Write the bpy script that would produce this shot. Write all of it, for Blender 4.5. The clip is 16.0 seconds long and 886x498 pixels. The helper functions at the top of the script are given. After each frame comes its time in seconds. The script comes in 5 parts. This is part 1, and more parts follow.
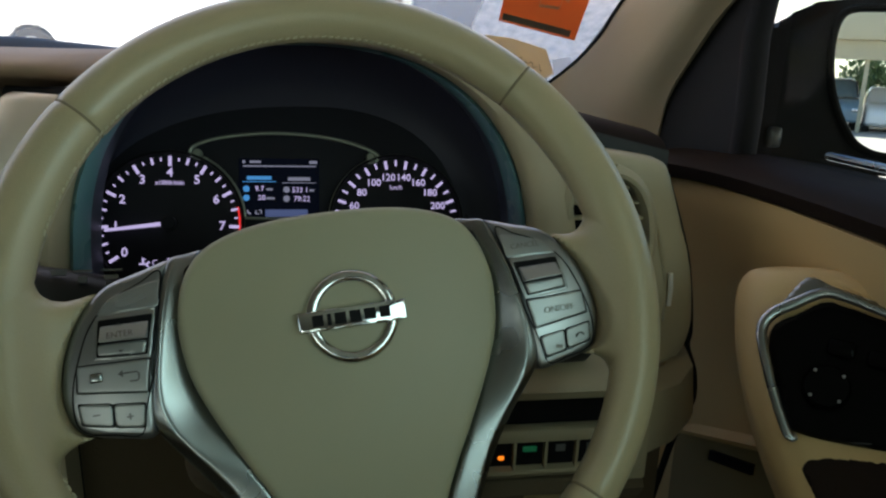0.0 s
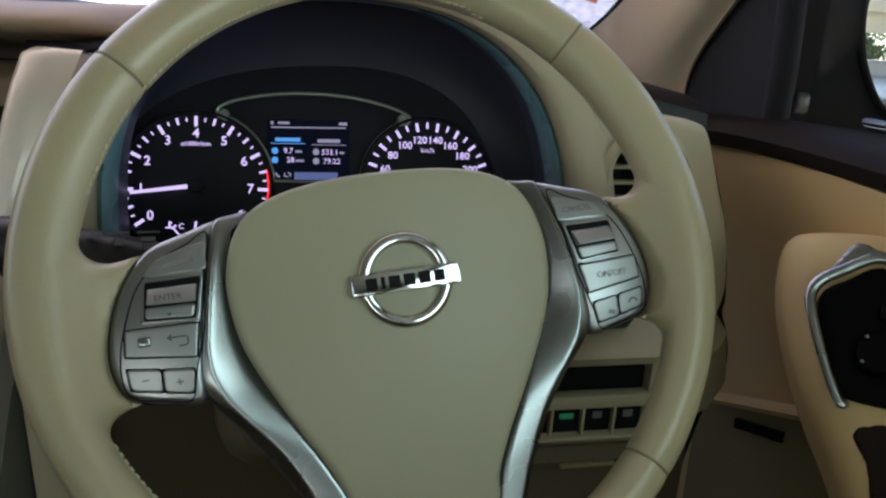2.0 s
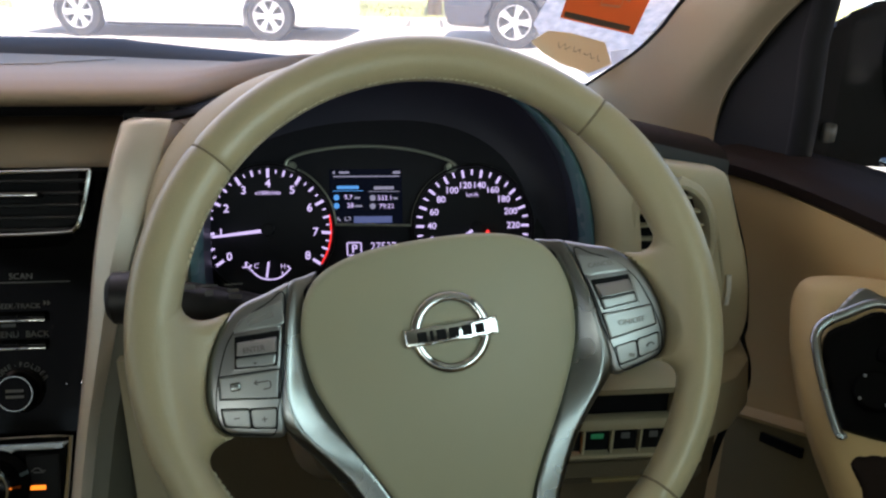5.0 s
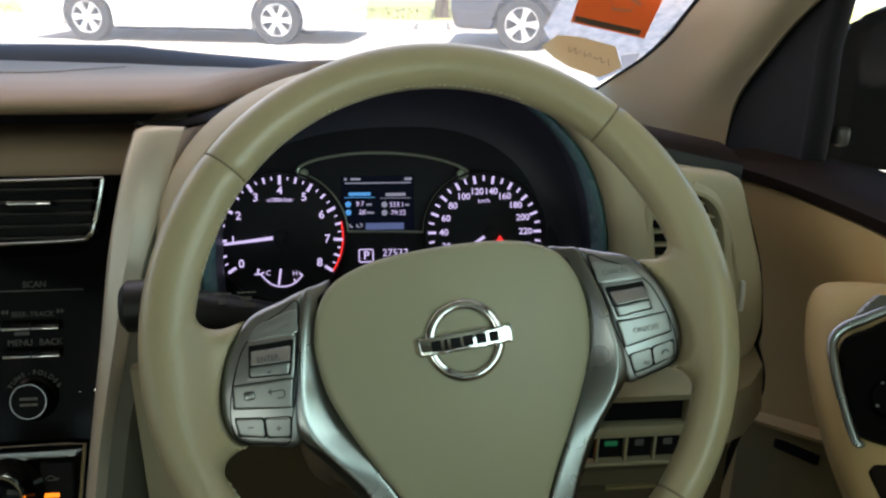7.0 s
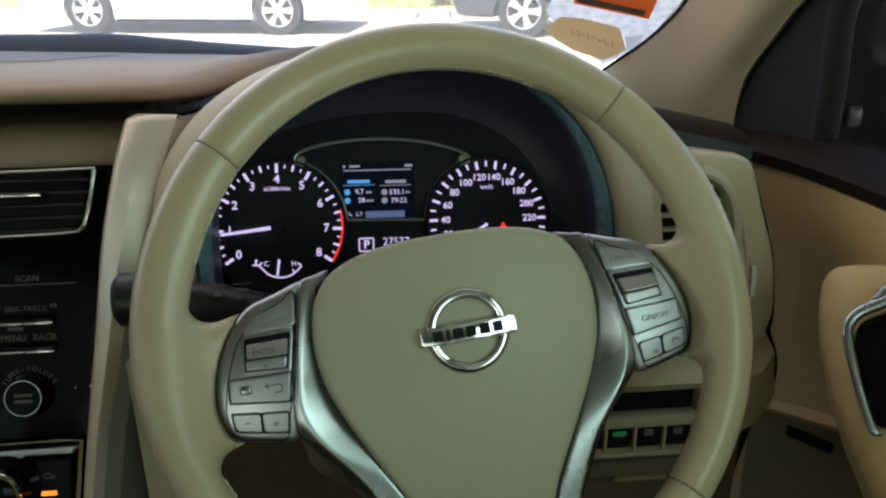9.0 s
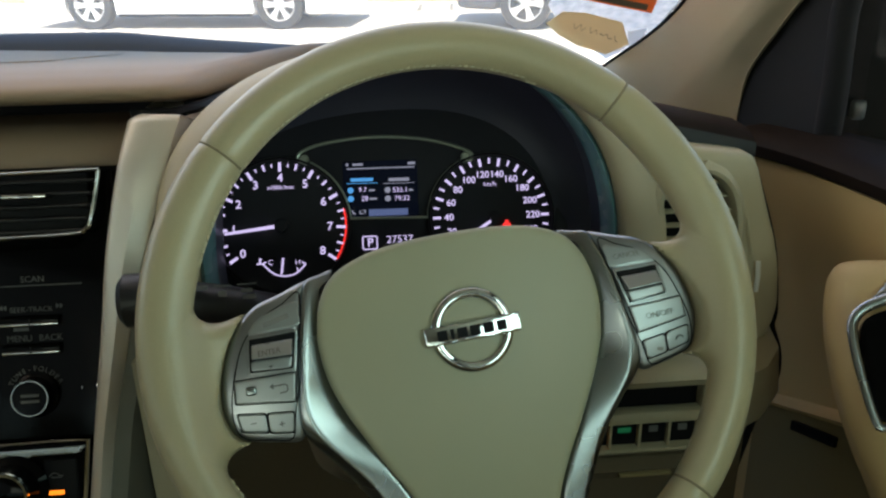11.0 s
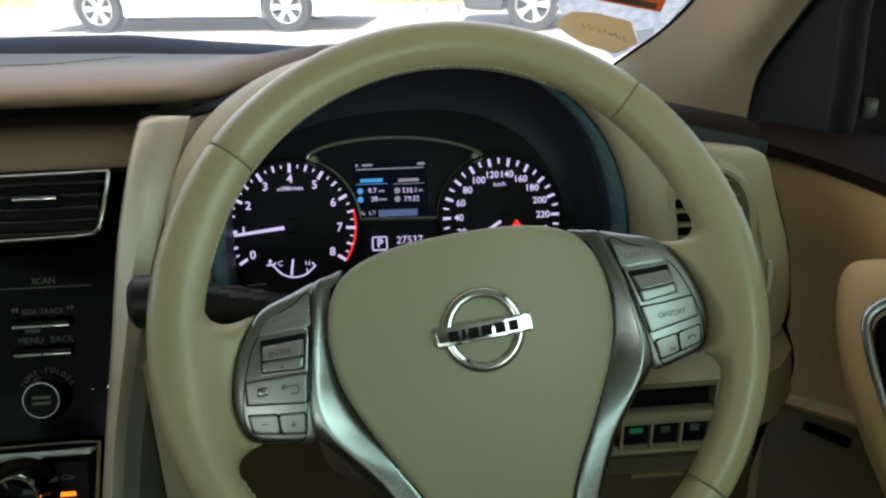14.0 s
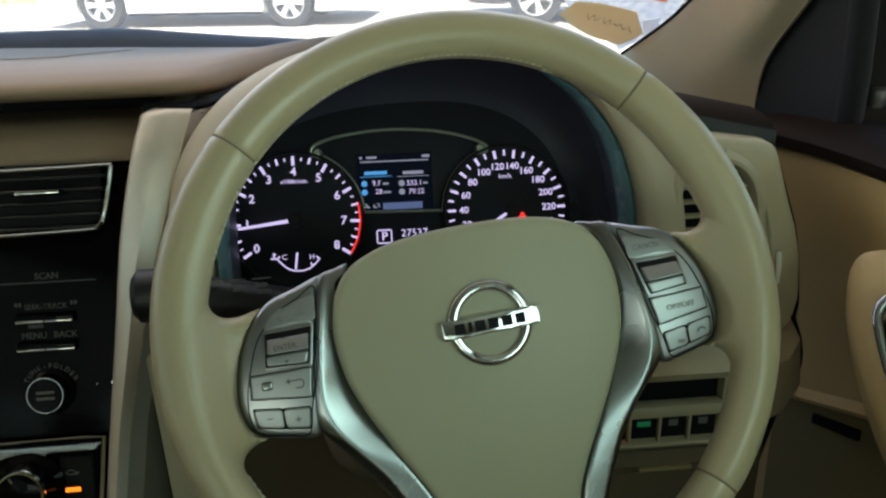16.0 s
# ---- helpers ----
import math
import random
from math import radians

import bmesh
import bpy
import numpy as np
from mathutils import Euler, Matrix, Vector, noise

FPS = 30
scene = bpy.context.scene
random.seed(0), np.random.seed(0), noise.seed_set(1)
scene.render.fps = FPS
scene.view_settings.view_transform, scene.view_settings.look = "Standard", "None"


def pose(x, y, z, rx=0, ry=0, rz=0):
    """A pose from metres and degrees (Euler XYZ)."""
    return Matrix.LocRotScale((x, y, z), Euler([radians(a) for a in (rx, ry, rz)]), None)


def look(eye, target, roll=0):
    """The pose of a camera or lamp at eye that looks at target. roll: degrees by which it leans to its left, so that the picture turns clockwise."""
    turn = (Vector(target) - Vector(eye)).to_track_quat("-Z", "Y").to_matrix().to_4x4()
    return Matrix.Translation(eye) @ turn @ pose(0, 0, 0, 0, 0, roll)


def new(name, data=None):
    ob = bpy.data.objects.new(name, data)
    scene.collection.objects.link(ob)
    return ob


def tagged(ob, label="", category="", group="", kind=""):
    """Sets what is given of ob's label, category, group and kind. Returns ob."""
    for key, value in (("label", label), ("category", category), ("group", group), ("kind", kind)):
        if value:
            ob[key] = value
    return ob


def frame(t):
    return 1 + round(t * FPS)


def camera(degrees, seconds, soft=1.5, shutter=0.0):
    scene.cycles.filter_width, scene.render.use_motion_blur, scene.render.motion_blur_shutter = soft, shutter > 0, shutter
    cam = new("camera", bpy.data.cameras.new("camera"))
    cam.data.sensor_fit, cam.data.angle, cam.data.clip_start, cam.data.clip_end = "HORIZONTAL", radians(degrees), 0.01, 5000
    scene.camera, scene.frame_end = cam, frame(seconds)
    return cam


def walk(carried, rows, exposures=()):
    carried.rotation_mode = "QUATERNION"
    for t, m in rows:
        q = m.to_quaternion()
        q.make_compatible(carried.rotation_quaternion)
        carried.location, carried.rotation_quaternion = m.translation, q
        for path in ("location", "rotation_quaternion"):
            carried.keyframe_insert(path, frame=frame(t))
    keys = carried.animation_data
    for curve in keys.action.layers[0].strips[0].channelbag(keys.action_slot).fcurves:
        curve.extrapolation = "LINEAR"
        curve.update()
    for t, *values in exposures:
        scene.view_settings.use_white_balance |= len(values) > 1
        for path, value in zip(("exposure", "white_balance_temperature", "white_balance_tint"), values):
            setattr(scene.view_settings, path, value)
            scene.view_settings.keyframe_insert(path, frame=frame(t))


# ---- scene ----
# ---- the camera and its way ----
cam = camera(59.0, 16.0, soft=2.3)
PATH = [
    (0, (-0.0126, 0.0705, 1.2082), (0.1409, 1.0120, 0.9079), 2.05),
    (0.5, (-0.0277, 0.0707, 1.2018), (0.1283, 1.0085, 0.8915), 2.22),
    (1, (-0.0354, 0.0761, 1.2001), (0.1259, 1.0077, 0.8746), 2.49),
    (1.5, (-0.0434, 0.0817, 1.2046), (0.1259, 1.0099, 0.8732), 2.72),
    (2, (-0.0462, 0.0865, 1.1987), (0.1241, 1.0132, 0.8637), 2.68),
    (2.5, (-0.0479, 0.0867, 1.1967), (0.1223, 1.0118, 0.8573), 2.75),
    (3, (-0.0450, 0.0866, 1.1985), (0.1177, 1.0120, 0.8560), 2.45),
    (3.5, (-0.0526, 0.0871, 1.2114), (0.1170, 1.0051, 0.8530), 2.73),
    (4, (-0.0527, 0.0467, 1.2447), (0.0685, 0.9632, 0.8635), 1.99),
    (4.5, (-0.0496, 0.0376, 1.2653), (0.0567, 0.9584, 0.8899), 1.04),
    (4.7, (-0.0493, 0.0368, 1.2640), (0.0559, 0.9639, 0.9042), 0.97),
    (7, (-0.0528, 0.0400, 1.2668), (0.0411, 0.9699, 0.9112), 0.56),
    (7.5, (-0.0527, 0.0420, 1.2654), (0.0360, 0.9708, 0.9054), 0.44),
    (8, (-0.0477, 0.0513, 1.2639), (0.0375, 0.9767, 0.8946), -0.16),
    (8.5, (-0.0463, 0.0543, 1.2629), (0.0387, 0.9791, 0.8921), -0.51),
    (9, (-0.0490, 0.0547, 1.2598), (0.0382, 0.9803, 0.8915), -0.33),
    (11.5, (-0.0490, 0.0558, 1.2639), (0.0313, 0.9783, 0.8863), -0.99),
    (12, (-0.0494, 0.0559, 1.2639), (0.0285, 0.9798, 0.8894), -1.05),
    (12.5, (-0.0507, 0.0552, 1.2627), (0.0261, 0.9803, 0.8911), -1.04),
    (13, (-0.0507, 0.0558, 1.2625), (0.0237, 0.9800, 0.8878), -1.10),
    (13.5, (-0.0499, 0.0561, 1.2622), (0.0223, 0.9803, 0.8871), -1.29),
    (14, (-0.0510, 0.0569, 1.2622), (0.0221, 0.9812, 0.8875), -1.27),
    (14.5, (-0.0511, 0.0593, 1.2608), (0.0213, 0.9835, 0.8858), -1.36),
    (15, (-0.0521, 0.0588, 1.2598), (0.0200, 0.9824, 0.8833), -1.33),
    (15.5, (-0.0515, 0.0595, 1.2598), (0.0175, 0.9823, 0.8808), -1.55),
    (16, (-0.0517, 0.0614, 1.2589), (0.0160, 0.9835, 0.8779), -1.66),
]
walk(cam, [(t, look(eye, aim, lean)) for t, eye, aim, lean in PATH], exposures=[(0.0, 1.76, 6300, 8), (1.0, 2.25, 6250, 12), (3.0, 2.34, 6200, 24), (4.5, 2.32, 6300, 21), (7.0, 2.26, 6500, 11), (9.0, 2.24, 6500, 7), (16.0, 2.23, 6450, 4)])

# ---- daylight ----
SUN_HEIGHT, SUN_TURN = 52.0, 200.0
world = bpy.data.worlds.new("sky")
scene.world = world
world.use_nodes = True
wt = world.node_tree
sky = wt.nodes.new("ShaderNodeTexSky")
sky.sky_type, sky.sun_disc = "NISHITA", False
sky.sun_elevation, sky.sun_rotation = radians(SUN_HEIGHT), radians(SUN_TURN)
wt.links.new(sky.outputs[0], wt.nodes["Background"].inputs[0])
wt.nodes["Background"].inputs[1].default_value = 0.14

sun = new("sun", bpy.data.lights.new("sun", "SUN"))
sun.data.energy, sun.data.angle, sun.data.color = 5.0, radians(0.5), (1.0, 0.95, 0.88)
sun.matrix_world = look((0, 0, 30), (0, 14, 6.0))


def window_light(name, spot, aim, wide, high, power, tint, spread=180.0):
    """Sky light that enters through one window opening."""
    ob = new(name, bpy.data.lights.new(name, "AREA"))
    ob.data.shape, ob.data.size, ob.data.size_y = "RECTANGLE", wide, high
    ob.data.energy, ob.data.color, ob.data.spread = power, tint, radians(spread)
    ob.matrix_world = look(spot, aim)
    return ob


window_light("windscreen_light", (-0.31, 0.75, 1.345), (-0.21, 0.15, 0.97), 1.24, 0.20, 0.30, (1.0, 0.80, 0.65))
window_light("left_window_light", (-1.06, -0.42, 1.28), (0.0, 0.15, 0.95), 1.35, 0.34, 0.17, (0.84, 0.95, 1.0))
window_light("right_window_light", (0.352, -0.17, 1.29), (-1.0, -0.10, 1.10), 0.66, 0.30, 0.54, (0.72, 1.0, 0.92))
window_light("rear_window_light", (-0.35, -1.5, 1.38), (0.10, 0.5, 1.05), 0.9, 0.3, 0.13, (0.92, 1.0, 0.84), 70)


# ---- materials ----
def material(name, colour, rough=0.5, metal=0.0, vary=0.12, grain=0.0, size=120.0, coat=0.0, spots=6.0, bump=0.15, spec=0.5):
    """A surface with broad stains and fine grain in its colour, gloss and relief."""
    m = bpy.data.materials.new(name)
    m.use_nodes = True
    n, l = m.node_tree.nodes, m.node_tree.links
    b = n["Principled BSDF"]
    tc = n.new("ShaderNodeTexCoord")
    wide, fine = n.new("ShaderNodeTexNoise"), n.new("ShaderNodeTexNoise")
    wide.inputs["Scale"].default_value, wide.inputs["Detail"].default_value = spots, 4
    fine.inputs["Scale"].default_value, fine.inputs["Detail"].default_value = size, 3
    for t in (wide, fine):
        l.new(tc.outputs["Object"], t.inputs["Vector"])
    mix = n.new("ShaderNodeMix")
    mix.data_type = "RGBA"
    mix.inputs[6].default_value = (*[c * (1 - vary) for c in colour], 1)
    mix.inputs[7].default_value = (*[min(1, c * (1 + vary)) for c in colour], 1)
    add = n.new("ShaderNodeMath")
    add.operation = "MULTIPLY_ADD"
    add.inputs[1].default_value = 0.35
    half = n.new("ShaderNodeMath")
    half.operation = "MULTIPLY"
    half.inputs[1].default_value = 0.65
    l.new(wide.outputs[0], half.inputs[0])
    l.new(fine.outputs[0], add.inputs[0])
    l.new(half.outputs[0], add.inputs[2])
    l.new(add.outputs[0], mix.inputs[0])
    l.new(mix.outputs[2], b.inputs["Base Color"])
    rr = n.new("ShaderNodeMapRange")
    rr.inputs[3].default_value, rr.inputs[4].default_value = max(0.02, rough - 0.07), min(1, rough + 0.07)
    l.new(wide.outputs[0], rr.inputs[0])
    l.new(rr.outputs[0], b.inputs["Roughness"])
    b.inputs["Metallic"].default_value = metal
    b.inputs["Specular IOR Level"].default_value = spec
    b.inputs["Coat Weight"].default_value = coat
    b.inputs["Coat Roughness"].default_value = 0.08
    if grain:
        bp = n.new("ShaderNodeBump")
        bp.inputs["Strength"].default_value, bp.inputs["Distance"].default_value = bump, grain
        l.new(fine.outputs[0], bp.inputs["Height"])
        l.new(bp.outputs[0], b.inputs["Normal"])
    return m


def glowing(name, colour, power, base=0.02, spec=0.5):
    m = bpy.data.materials.new(name)
    m.use_nodes = True
    b = m.node_tree.nodes["Principled BSDF"]
    b.inputs["Base Color"].default_value = (base, base, base, 1)
    b.inputs["Specular IOR Level"].default_value = spec
    b.inputs["Emission Color"].default_value = (*colour, 1)
    b.inputs["Emission Strength"].default_value = power
    return m


def clear(name, gloss=0.6, tint=(1, 1, 1), haze=0.0):
    """A thin clear pane: straight through, with a glancing shine and an optional painted haze."""
    m = bpy.data.materials.new(name)
    m.use_nodes = True
    n, l = m.node_tree.nodes, m.node_tree.links
    n.remove(n["Principled BSDF"])
    see, shine, mix, fr, k = (n.new("ShaderNodeBsdfTransparent"), n.new("ShaderNodeBsdfGlossy"), n.new("ShaderNodeMixShader"),
                              n.new("ShaderNodeFresnel"), n.new("ShaderNodeMath"))
    see.inputs[0].default_value = (*tint, 1)
    shine.inputs["Roughness"].default_value = 0.03
    fr.inputs[0].default_value = 1.45
    k.operation, k.inputs[1].default_value = "MULTIPLY", gloss
    l.new(fr.outputs[0], k.inputs[0])
    l.new(k.outputs[0], mix.inputs[0])
    l.new(see.outputs[0], mix.inputs[1])
    l.new(shine.outputs[0], mix.inputs[2])
    # even pale haze put into the pane, lifting the darks behind it
    if haze:
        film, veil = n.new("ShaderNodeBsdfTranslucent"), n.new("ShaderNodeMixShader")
        film.inputs[0].default_value, veil.inputs[0].default_value = (1.0, 0.80, 0.66, 1), haze
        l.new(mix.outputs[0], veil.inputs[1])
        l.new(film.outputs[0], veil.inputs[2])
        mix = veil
    l.new(mix.outputs[0], n["Material Output"].inputs[0])
    return m


LEATHER = material("beige leather", (0.365, 0.316, 0.194), 0.30, vary=0.10, grain=0.0006, size=900, spots=9, bump=0.25)
COVER = material("beige airbag plastic", (0.325, 0.318, 0.218), 0.44, vary=0.05, grain=0.0004, size=1400, spots=8, bump=0.3)
PAD = material("beige soft dash plastic", (0.245, 0.178, 0.118), 0.6, vary=0.08, grain=0.0005, size=1100, spots=5, bump=0.3)
FASCIA = material("pale beige dash plastic", (0.43, 0.385, 0.265), 0.55, vary=0.06, grain=0.0005, size=1100, spots=5, bump=0.3)
HOOD = material("beige hood plastic", (0.41, 0.355, 0.245), 0.55, vary=0.06, grain=0.0005, size=1100, spots=5, bump=0.3)
# tan darkened to olive brown: low shade is put into this colour
SHADE_OLIVE = material("shade-darkened olive brown plastic", (0.185, 0.142, 0.062), 0.7, vary=0.12, grain=0.0006, size=900, spots=6, bump=0.4)
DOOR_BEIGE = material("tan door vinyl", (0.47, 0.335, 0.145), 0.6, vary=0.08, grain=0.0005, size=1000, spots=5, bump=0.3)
PILLAR = material("beige woven pillar cloth", (0.42, 0.345, 0.235), 0.7, vary=0.07, grain=0.0005, size=1500, spots=6, bump=0.4)
BROWN = material("dark brown vinyl", (0.016, 0.0105, 0.008), 0.6, vary=0.2, spec=0.05, grain=0.0005, size=900, spots=9, bump=0.4)
BLACK = material("black matt plastic", (0.007, 0.007, 0.008), 0.5, vary=0.2, spec=0.10, grain=0.0003, size=900)
# grey lift in the colour stands for sky mirrored in the black strip
COWL = material("black cowl plastic greyed for mirrored sky", (0.055, 0.054, 0.06), 0.6, vary=0.25, grain=0.0004, size=700)
STALK = material("dark grey stalk plastic", (0.012, 0.0115, 0.012), 0.42, vary=0.15, spec=0.4, grain=0.0003, size=900)
FELT = material("flat black sail panel", (0.014, 0.014, 0.016), 0.7, vary=0.2, spec=0.12)
VISOR = material("black visor plastic", (0.065, 0.070, 0.105), 0.38, vary=0.15, spec=0.3, grain=0.0003, size=900)
BACKING = material("navy dial backing", (0.026, 0.026, 0.044), 0.5, vary=0.12, spec=0.3, grain=0.0003, size=900)
# the teal is the sheen of the black lip, put into its colour
EDGE_SHEEN = material("black visor edge with painted sheen", (0.12, 0.25, 0.285), 0.28, vary=0.1, spec=0.6)
GLOSS = material("piano black panel", (0.003, 0.003, 0.003), 0.07, vary=0.3, spec=0.06, size=300)
FACE = material("black gauge face", (0.015, 0.015, 0.020), 0.5, vary=0.2, spec=0.15)
SILVER = material("satin silver plastic", (0.285, 0.305, 0.31), 0.27, metal=1.0, vary=0.04, size=700, spots=10)
PODS = material("satin silver switch plastic", (0.325, 0.34, 0.35), 0.30, metal=0.92, vary=0.04, size=700, spots=10)
BUTTON = material("grey silver button plastic", (0.34, 0.36, 0.365), 0.36, metal=0.75, vary=0.05, size=700, spots=14)
TRIM = material("champagne silver trim", (0.68, 0.63, 0.55), 0.36, metal=0.35, vary=0.04, size=700, spots=10)
CHROME = material("polished chrome", (0.60, 0.61, 0.62), 0.07, metal=1.0, vary=0.02, spots=30)
OLIVE = material("gauge surround metal paint", (0.30, 0.33, 0.28), 0.35, metal=0.6, vary=0.05)
SEAM = material("dark seam thread", (0.20, 0.165, 0.10), 0.8, vary=0.1)
THREAD = material("pale stitching thread", (0.46, 0.42, 0.29), 0.8, vary=0.15)
# floor carpet; also used as painted shade on trim low in the footwell
CARPET_AND_SHADE = material("tan carpet", (0.095, 0.072, 0.042), 0.95, vary=0.2, grain=0.002, size=700, bump=0.6)
LINING = material("beige headliner cloth", (0.30, 0.27, 0.21), 0.9, vary=0.06, grain=0.001, size=700)
INK = material("dark printed ink", (0.10, 0.10, 0.10), 0.6, vary=0.1)
FAINT = material("faint grey lettering", (0.11, 0.11, 0.105), 0.6, vary=0.1)
DIM = material("grey printed lettering", (0.20, 0.20, 0.19), 0.6, vary=0.1)
WHITE_GLOW = glowing("lit lilac white marks", (0.72, 0.60, 1.0), 0.2118)
BLUE_GLOW = glowing("lit blue display marks", (0.10, 0.42, 0.95), 0.1647)
GREY_GLOW = glowing("lit grey display marks", (0.55, 0.55, 0.75), 0.09412)
BAND_GLOW = glowing("lit blue grey display band", (0.18, 0.24, 0.55), 0.09412)
SCREEN_GLOW = glowing("dark lit display", (0.05, 0.08, 0.22), 0.007059, 0.002, 0.05)
RED_GLOW = glowing("red warning lamp", (1.0, 0.03, 0.03), 0.2647)
ORANGE_GLOW = glowing("orange indicator lamp", (1.0, 0.22, 0.01), 0.4118)
GREEN_GLOW = glowing("dim green switch lamp", (0.02, 0.45, 0.16), 0.02941)
GLASS = clear("hazed window glass", 0.35, haze=0.22)
TINTED = clear("glass tinted to cut daylight", 0.3, (0.30, 0.34, 0.32))
SIDE_GLASS = clear("side window glass", 0.006, (0.76, 0.82, 0.79))


def milky(name, share):
    """Thin cloudy plastic that scatters part of the light that falls through it."""
    m = bpy.data.materials.new(name)
    m.use_nodes = True
    n, l = m.node_tree.nodes, m.node_tree.links
    n.remove(n["Principled BSDF"])
    see, glow, mix, noise_tex, k = (n.new("ShaderNodeBsdfTransparent"), n.new("ShaderNodeBsdfTranslucent"), n.new("ShaderNodeMixShader"),
                                    n.new("ShaderNodeTexNoise"), n.new("ShaderNodeMapRange"))
    glow.inputs[0].default_value = (0.97, 0.88, 0.82, 1)
    noise_tex.inputs["Scale"].default_value, noise_tex.inputs["Detail"].default_value = 11, 2
    k.inputs[1].default_value, k.inputs[2].default_value, k.inputs[3].default_value, k.inputs[4].default_value = 0.3, 0.7, share - 0.2, share + 0.2
    l.new(noise_tex.outputs[0], k.inputs[0])
    l.new(k.outputs[0], mix.inputs[0])
    l.new(see.outputs[0], mix.inputs[1])
    l.new(glow.outputs[0], mix.inputs[2])
    l.new(mix.outputs[0], n["Material Output"].inputs[0])
    return m


PLASTIC_SLEEVE = milky("cloudy plastic sleeve", 0.66)
MIRROR = material("mirror glass", (0.72, 0.73, 0.72), 0.02, metal=1.0, vary=0.01)
for k in [k for k in MIRROR.node_tree.links if k.to_socket.name == "Roughness"]:
    MIRROR.node_tree.links.remove(k)
MIRROR.node_tree.nodes["Principled BSDF"].inputs["Roughness"].default_value = 0.01


def paper(name, colour):
    """Thin paper: matt, and partly lit through from behind."""
    m = material(name, colour, 0.8, vary=0.08, spots=40)
    n, l = m.node_tree.nodes, m.node_tree.links
    b, out = n["Principled BSDF"], n["Material Output"]
    thin, mix = n.new("ShaderNodeBsdfTranslucent"), n.new("ShaderNodeMixShader")
    thin.inputs[0].default_value = (*colour, 1)
    mix.inputs[0].default_value = 0.8
    l.new(b.outputs[0], mix.inputs[1])
    l.new(thin.outputs[0], mix.inputs[2])
    l.new(mix.outputs[0], out.inputs[0])
    return m


ORANGE = paper("orange sticker card", (0.85, 0.34, 0.14))
GREY_CARD = material("grey printed band", (0.20, 0.17, 0.12), 0.6, vary=0.1)
KRAFT = paper("tan paper tag", (0.86, 0.70, 0.47))
PEN = paper("faded brown pen ink", (0.42, 0.31, 0.19))
ASPHALT = material("pale dusty asphalt", (0.37, 0.335, 0.285), 0.9, vary=0.2, grain=0.004, size=60, spots=0.7)
PAVING = material("pale concrete kerb", (0.42, 0.40, 0.36), 0.9, vary=0.15, grain=0.004, size=40, spots=2)
GRASS = material("dry green grass", (0.30, 0.30, 0.11), 0.95, vary=0.4, size=30, spots=2)
BARK = material("brown bark", (0.10, 0.07, 0.045), 0.95, vary=0.4, grain=0.01, size=40, bump=0.8)
LEAF = material("green leaves", (0.06, 0.10, 0.03), 0.7, vary=0.5, spots=2)
WHITE_PAINT = material("white car paint", (0.80, 0.80, 0.79), 0.25, vary=0.03, coat=0.6)
DARK_PAINT = material("dark grey car paint", (0.03, 0.033, 0.045), 0.22, vary=0.1, coat=0.8)
CAR_GLASS = material("dark car window", (0.01, 0.012, 0.014), 0.05, vary=0.1, coat=0.5)
RUBBER = material("black tyre rubber", (0.02, 0.02, 0.02), 0.8, vary=0.2)
ALLOY = material("bright alloy wheel", (0.72, 0.72, 0.72), 0.3, metal=0.7, vary=0.05)
CONCRETE = material("painted concrete canopy", (0.44, 0.39, 0.27), 0.9, vary=0.1, spots=1)


# ---- shapes ----
def mesh_object(name, shape, mat, parent=None, label="", smooth=True):
    verts, faces = shape
    me = bpy.data.meshes.new(name)
    me.from_pydata([tuple(map(float, v)) for v in verts], [], [tuple(map(int, f)) for f in faces])
    bm = bmesh.new()
    bm.from_mesh(me)
    bmesh.ops.recalc_face_normals(bm, faces=bm.faces)
    bm.to_mesh(me)
    bm.free()
    me.materials.append(mat)
    if smooth:
        me.polygons.foreach_set("use_smooth", [True] * len(me.polygons))
        me.set_sharp_from_angle(angle=radians(38))
    ob = new(name, me)
    ob.parent = parent
    if label:
        ob["label"] = label
    return ob


def part(name, shape, mat, parent, label="", smooth=True):
    return mesh_object(name, shape, mat, parent, label, smooth)


def thing(name, m, label, category, group="", kind=""):
    ob = new(name)
    ob.empty_display_size = 0.05
    ob.matrix_world = m
    return tagged(ob, label, category, group, kind)


def moved(shape, m):
    return [tuple(m @ Vector(v)) for v in shape[0]], shape[1]


def joined(*shapes):
    verts, faces = [], []
    for v, f in shapes:
        k = len(verts)
        verts += [tuple(p) for p in v]
        faces += [tuple(i + k for i in q) for q in f]
    return verts, faces


def flipped(shape):
    """The mirror image across the local yz plane."""
    return [(-x, y, z) for x, y, z in shape[0]], [tuple(reversed(f)) for f in shape[1]]


def block(x0, x1, y0, y1, z0, z1, r=0.0, seg=2):
    """A box with rounded edges."""
    bm = bmesh.new()
    bmesh.ops.create_cube(bm, size=1)
    for v in bm.verts:
        v.co = Vector(((x0 + x1) / 2 + v.co.x * (x1 - x0), (y0 + y1) / 2 + v.co.y * (y1 - y0), (z0 + z1) / 2 + v.co.z * (z1 - z0)))
    if r:
        bmesh.ops.bevel(bm, geom=bm.edges[:], offset=r, segments=seg, affect="EDGES", profile=0.5)
    bm.verts.index_update()
    out = [tuple(v.co) for v in bm.verts], [tuple(v.index for v in f.verts) for f in bm.faces]
    bm.free()
    return out


def sheet(rows, closed=False):
    """A surface through rows of points."""
    n, verts, faces = len(rows[0]), [tuple(p) for r in rows for p in r], []
    for i in range(len(rows) - 1):
        for j in range(n if closed else n - 1):
            k = (j + 1) % n
            faces.append((i * n + j, i * n + k, (i + 1) * n + k, (i + 1) * n + j))
    return verts, faces


def solid(rows):
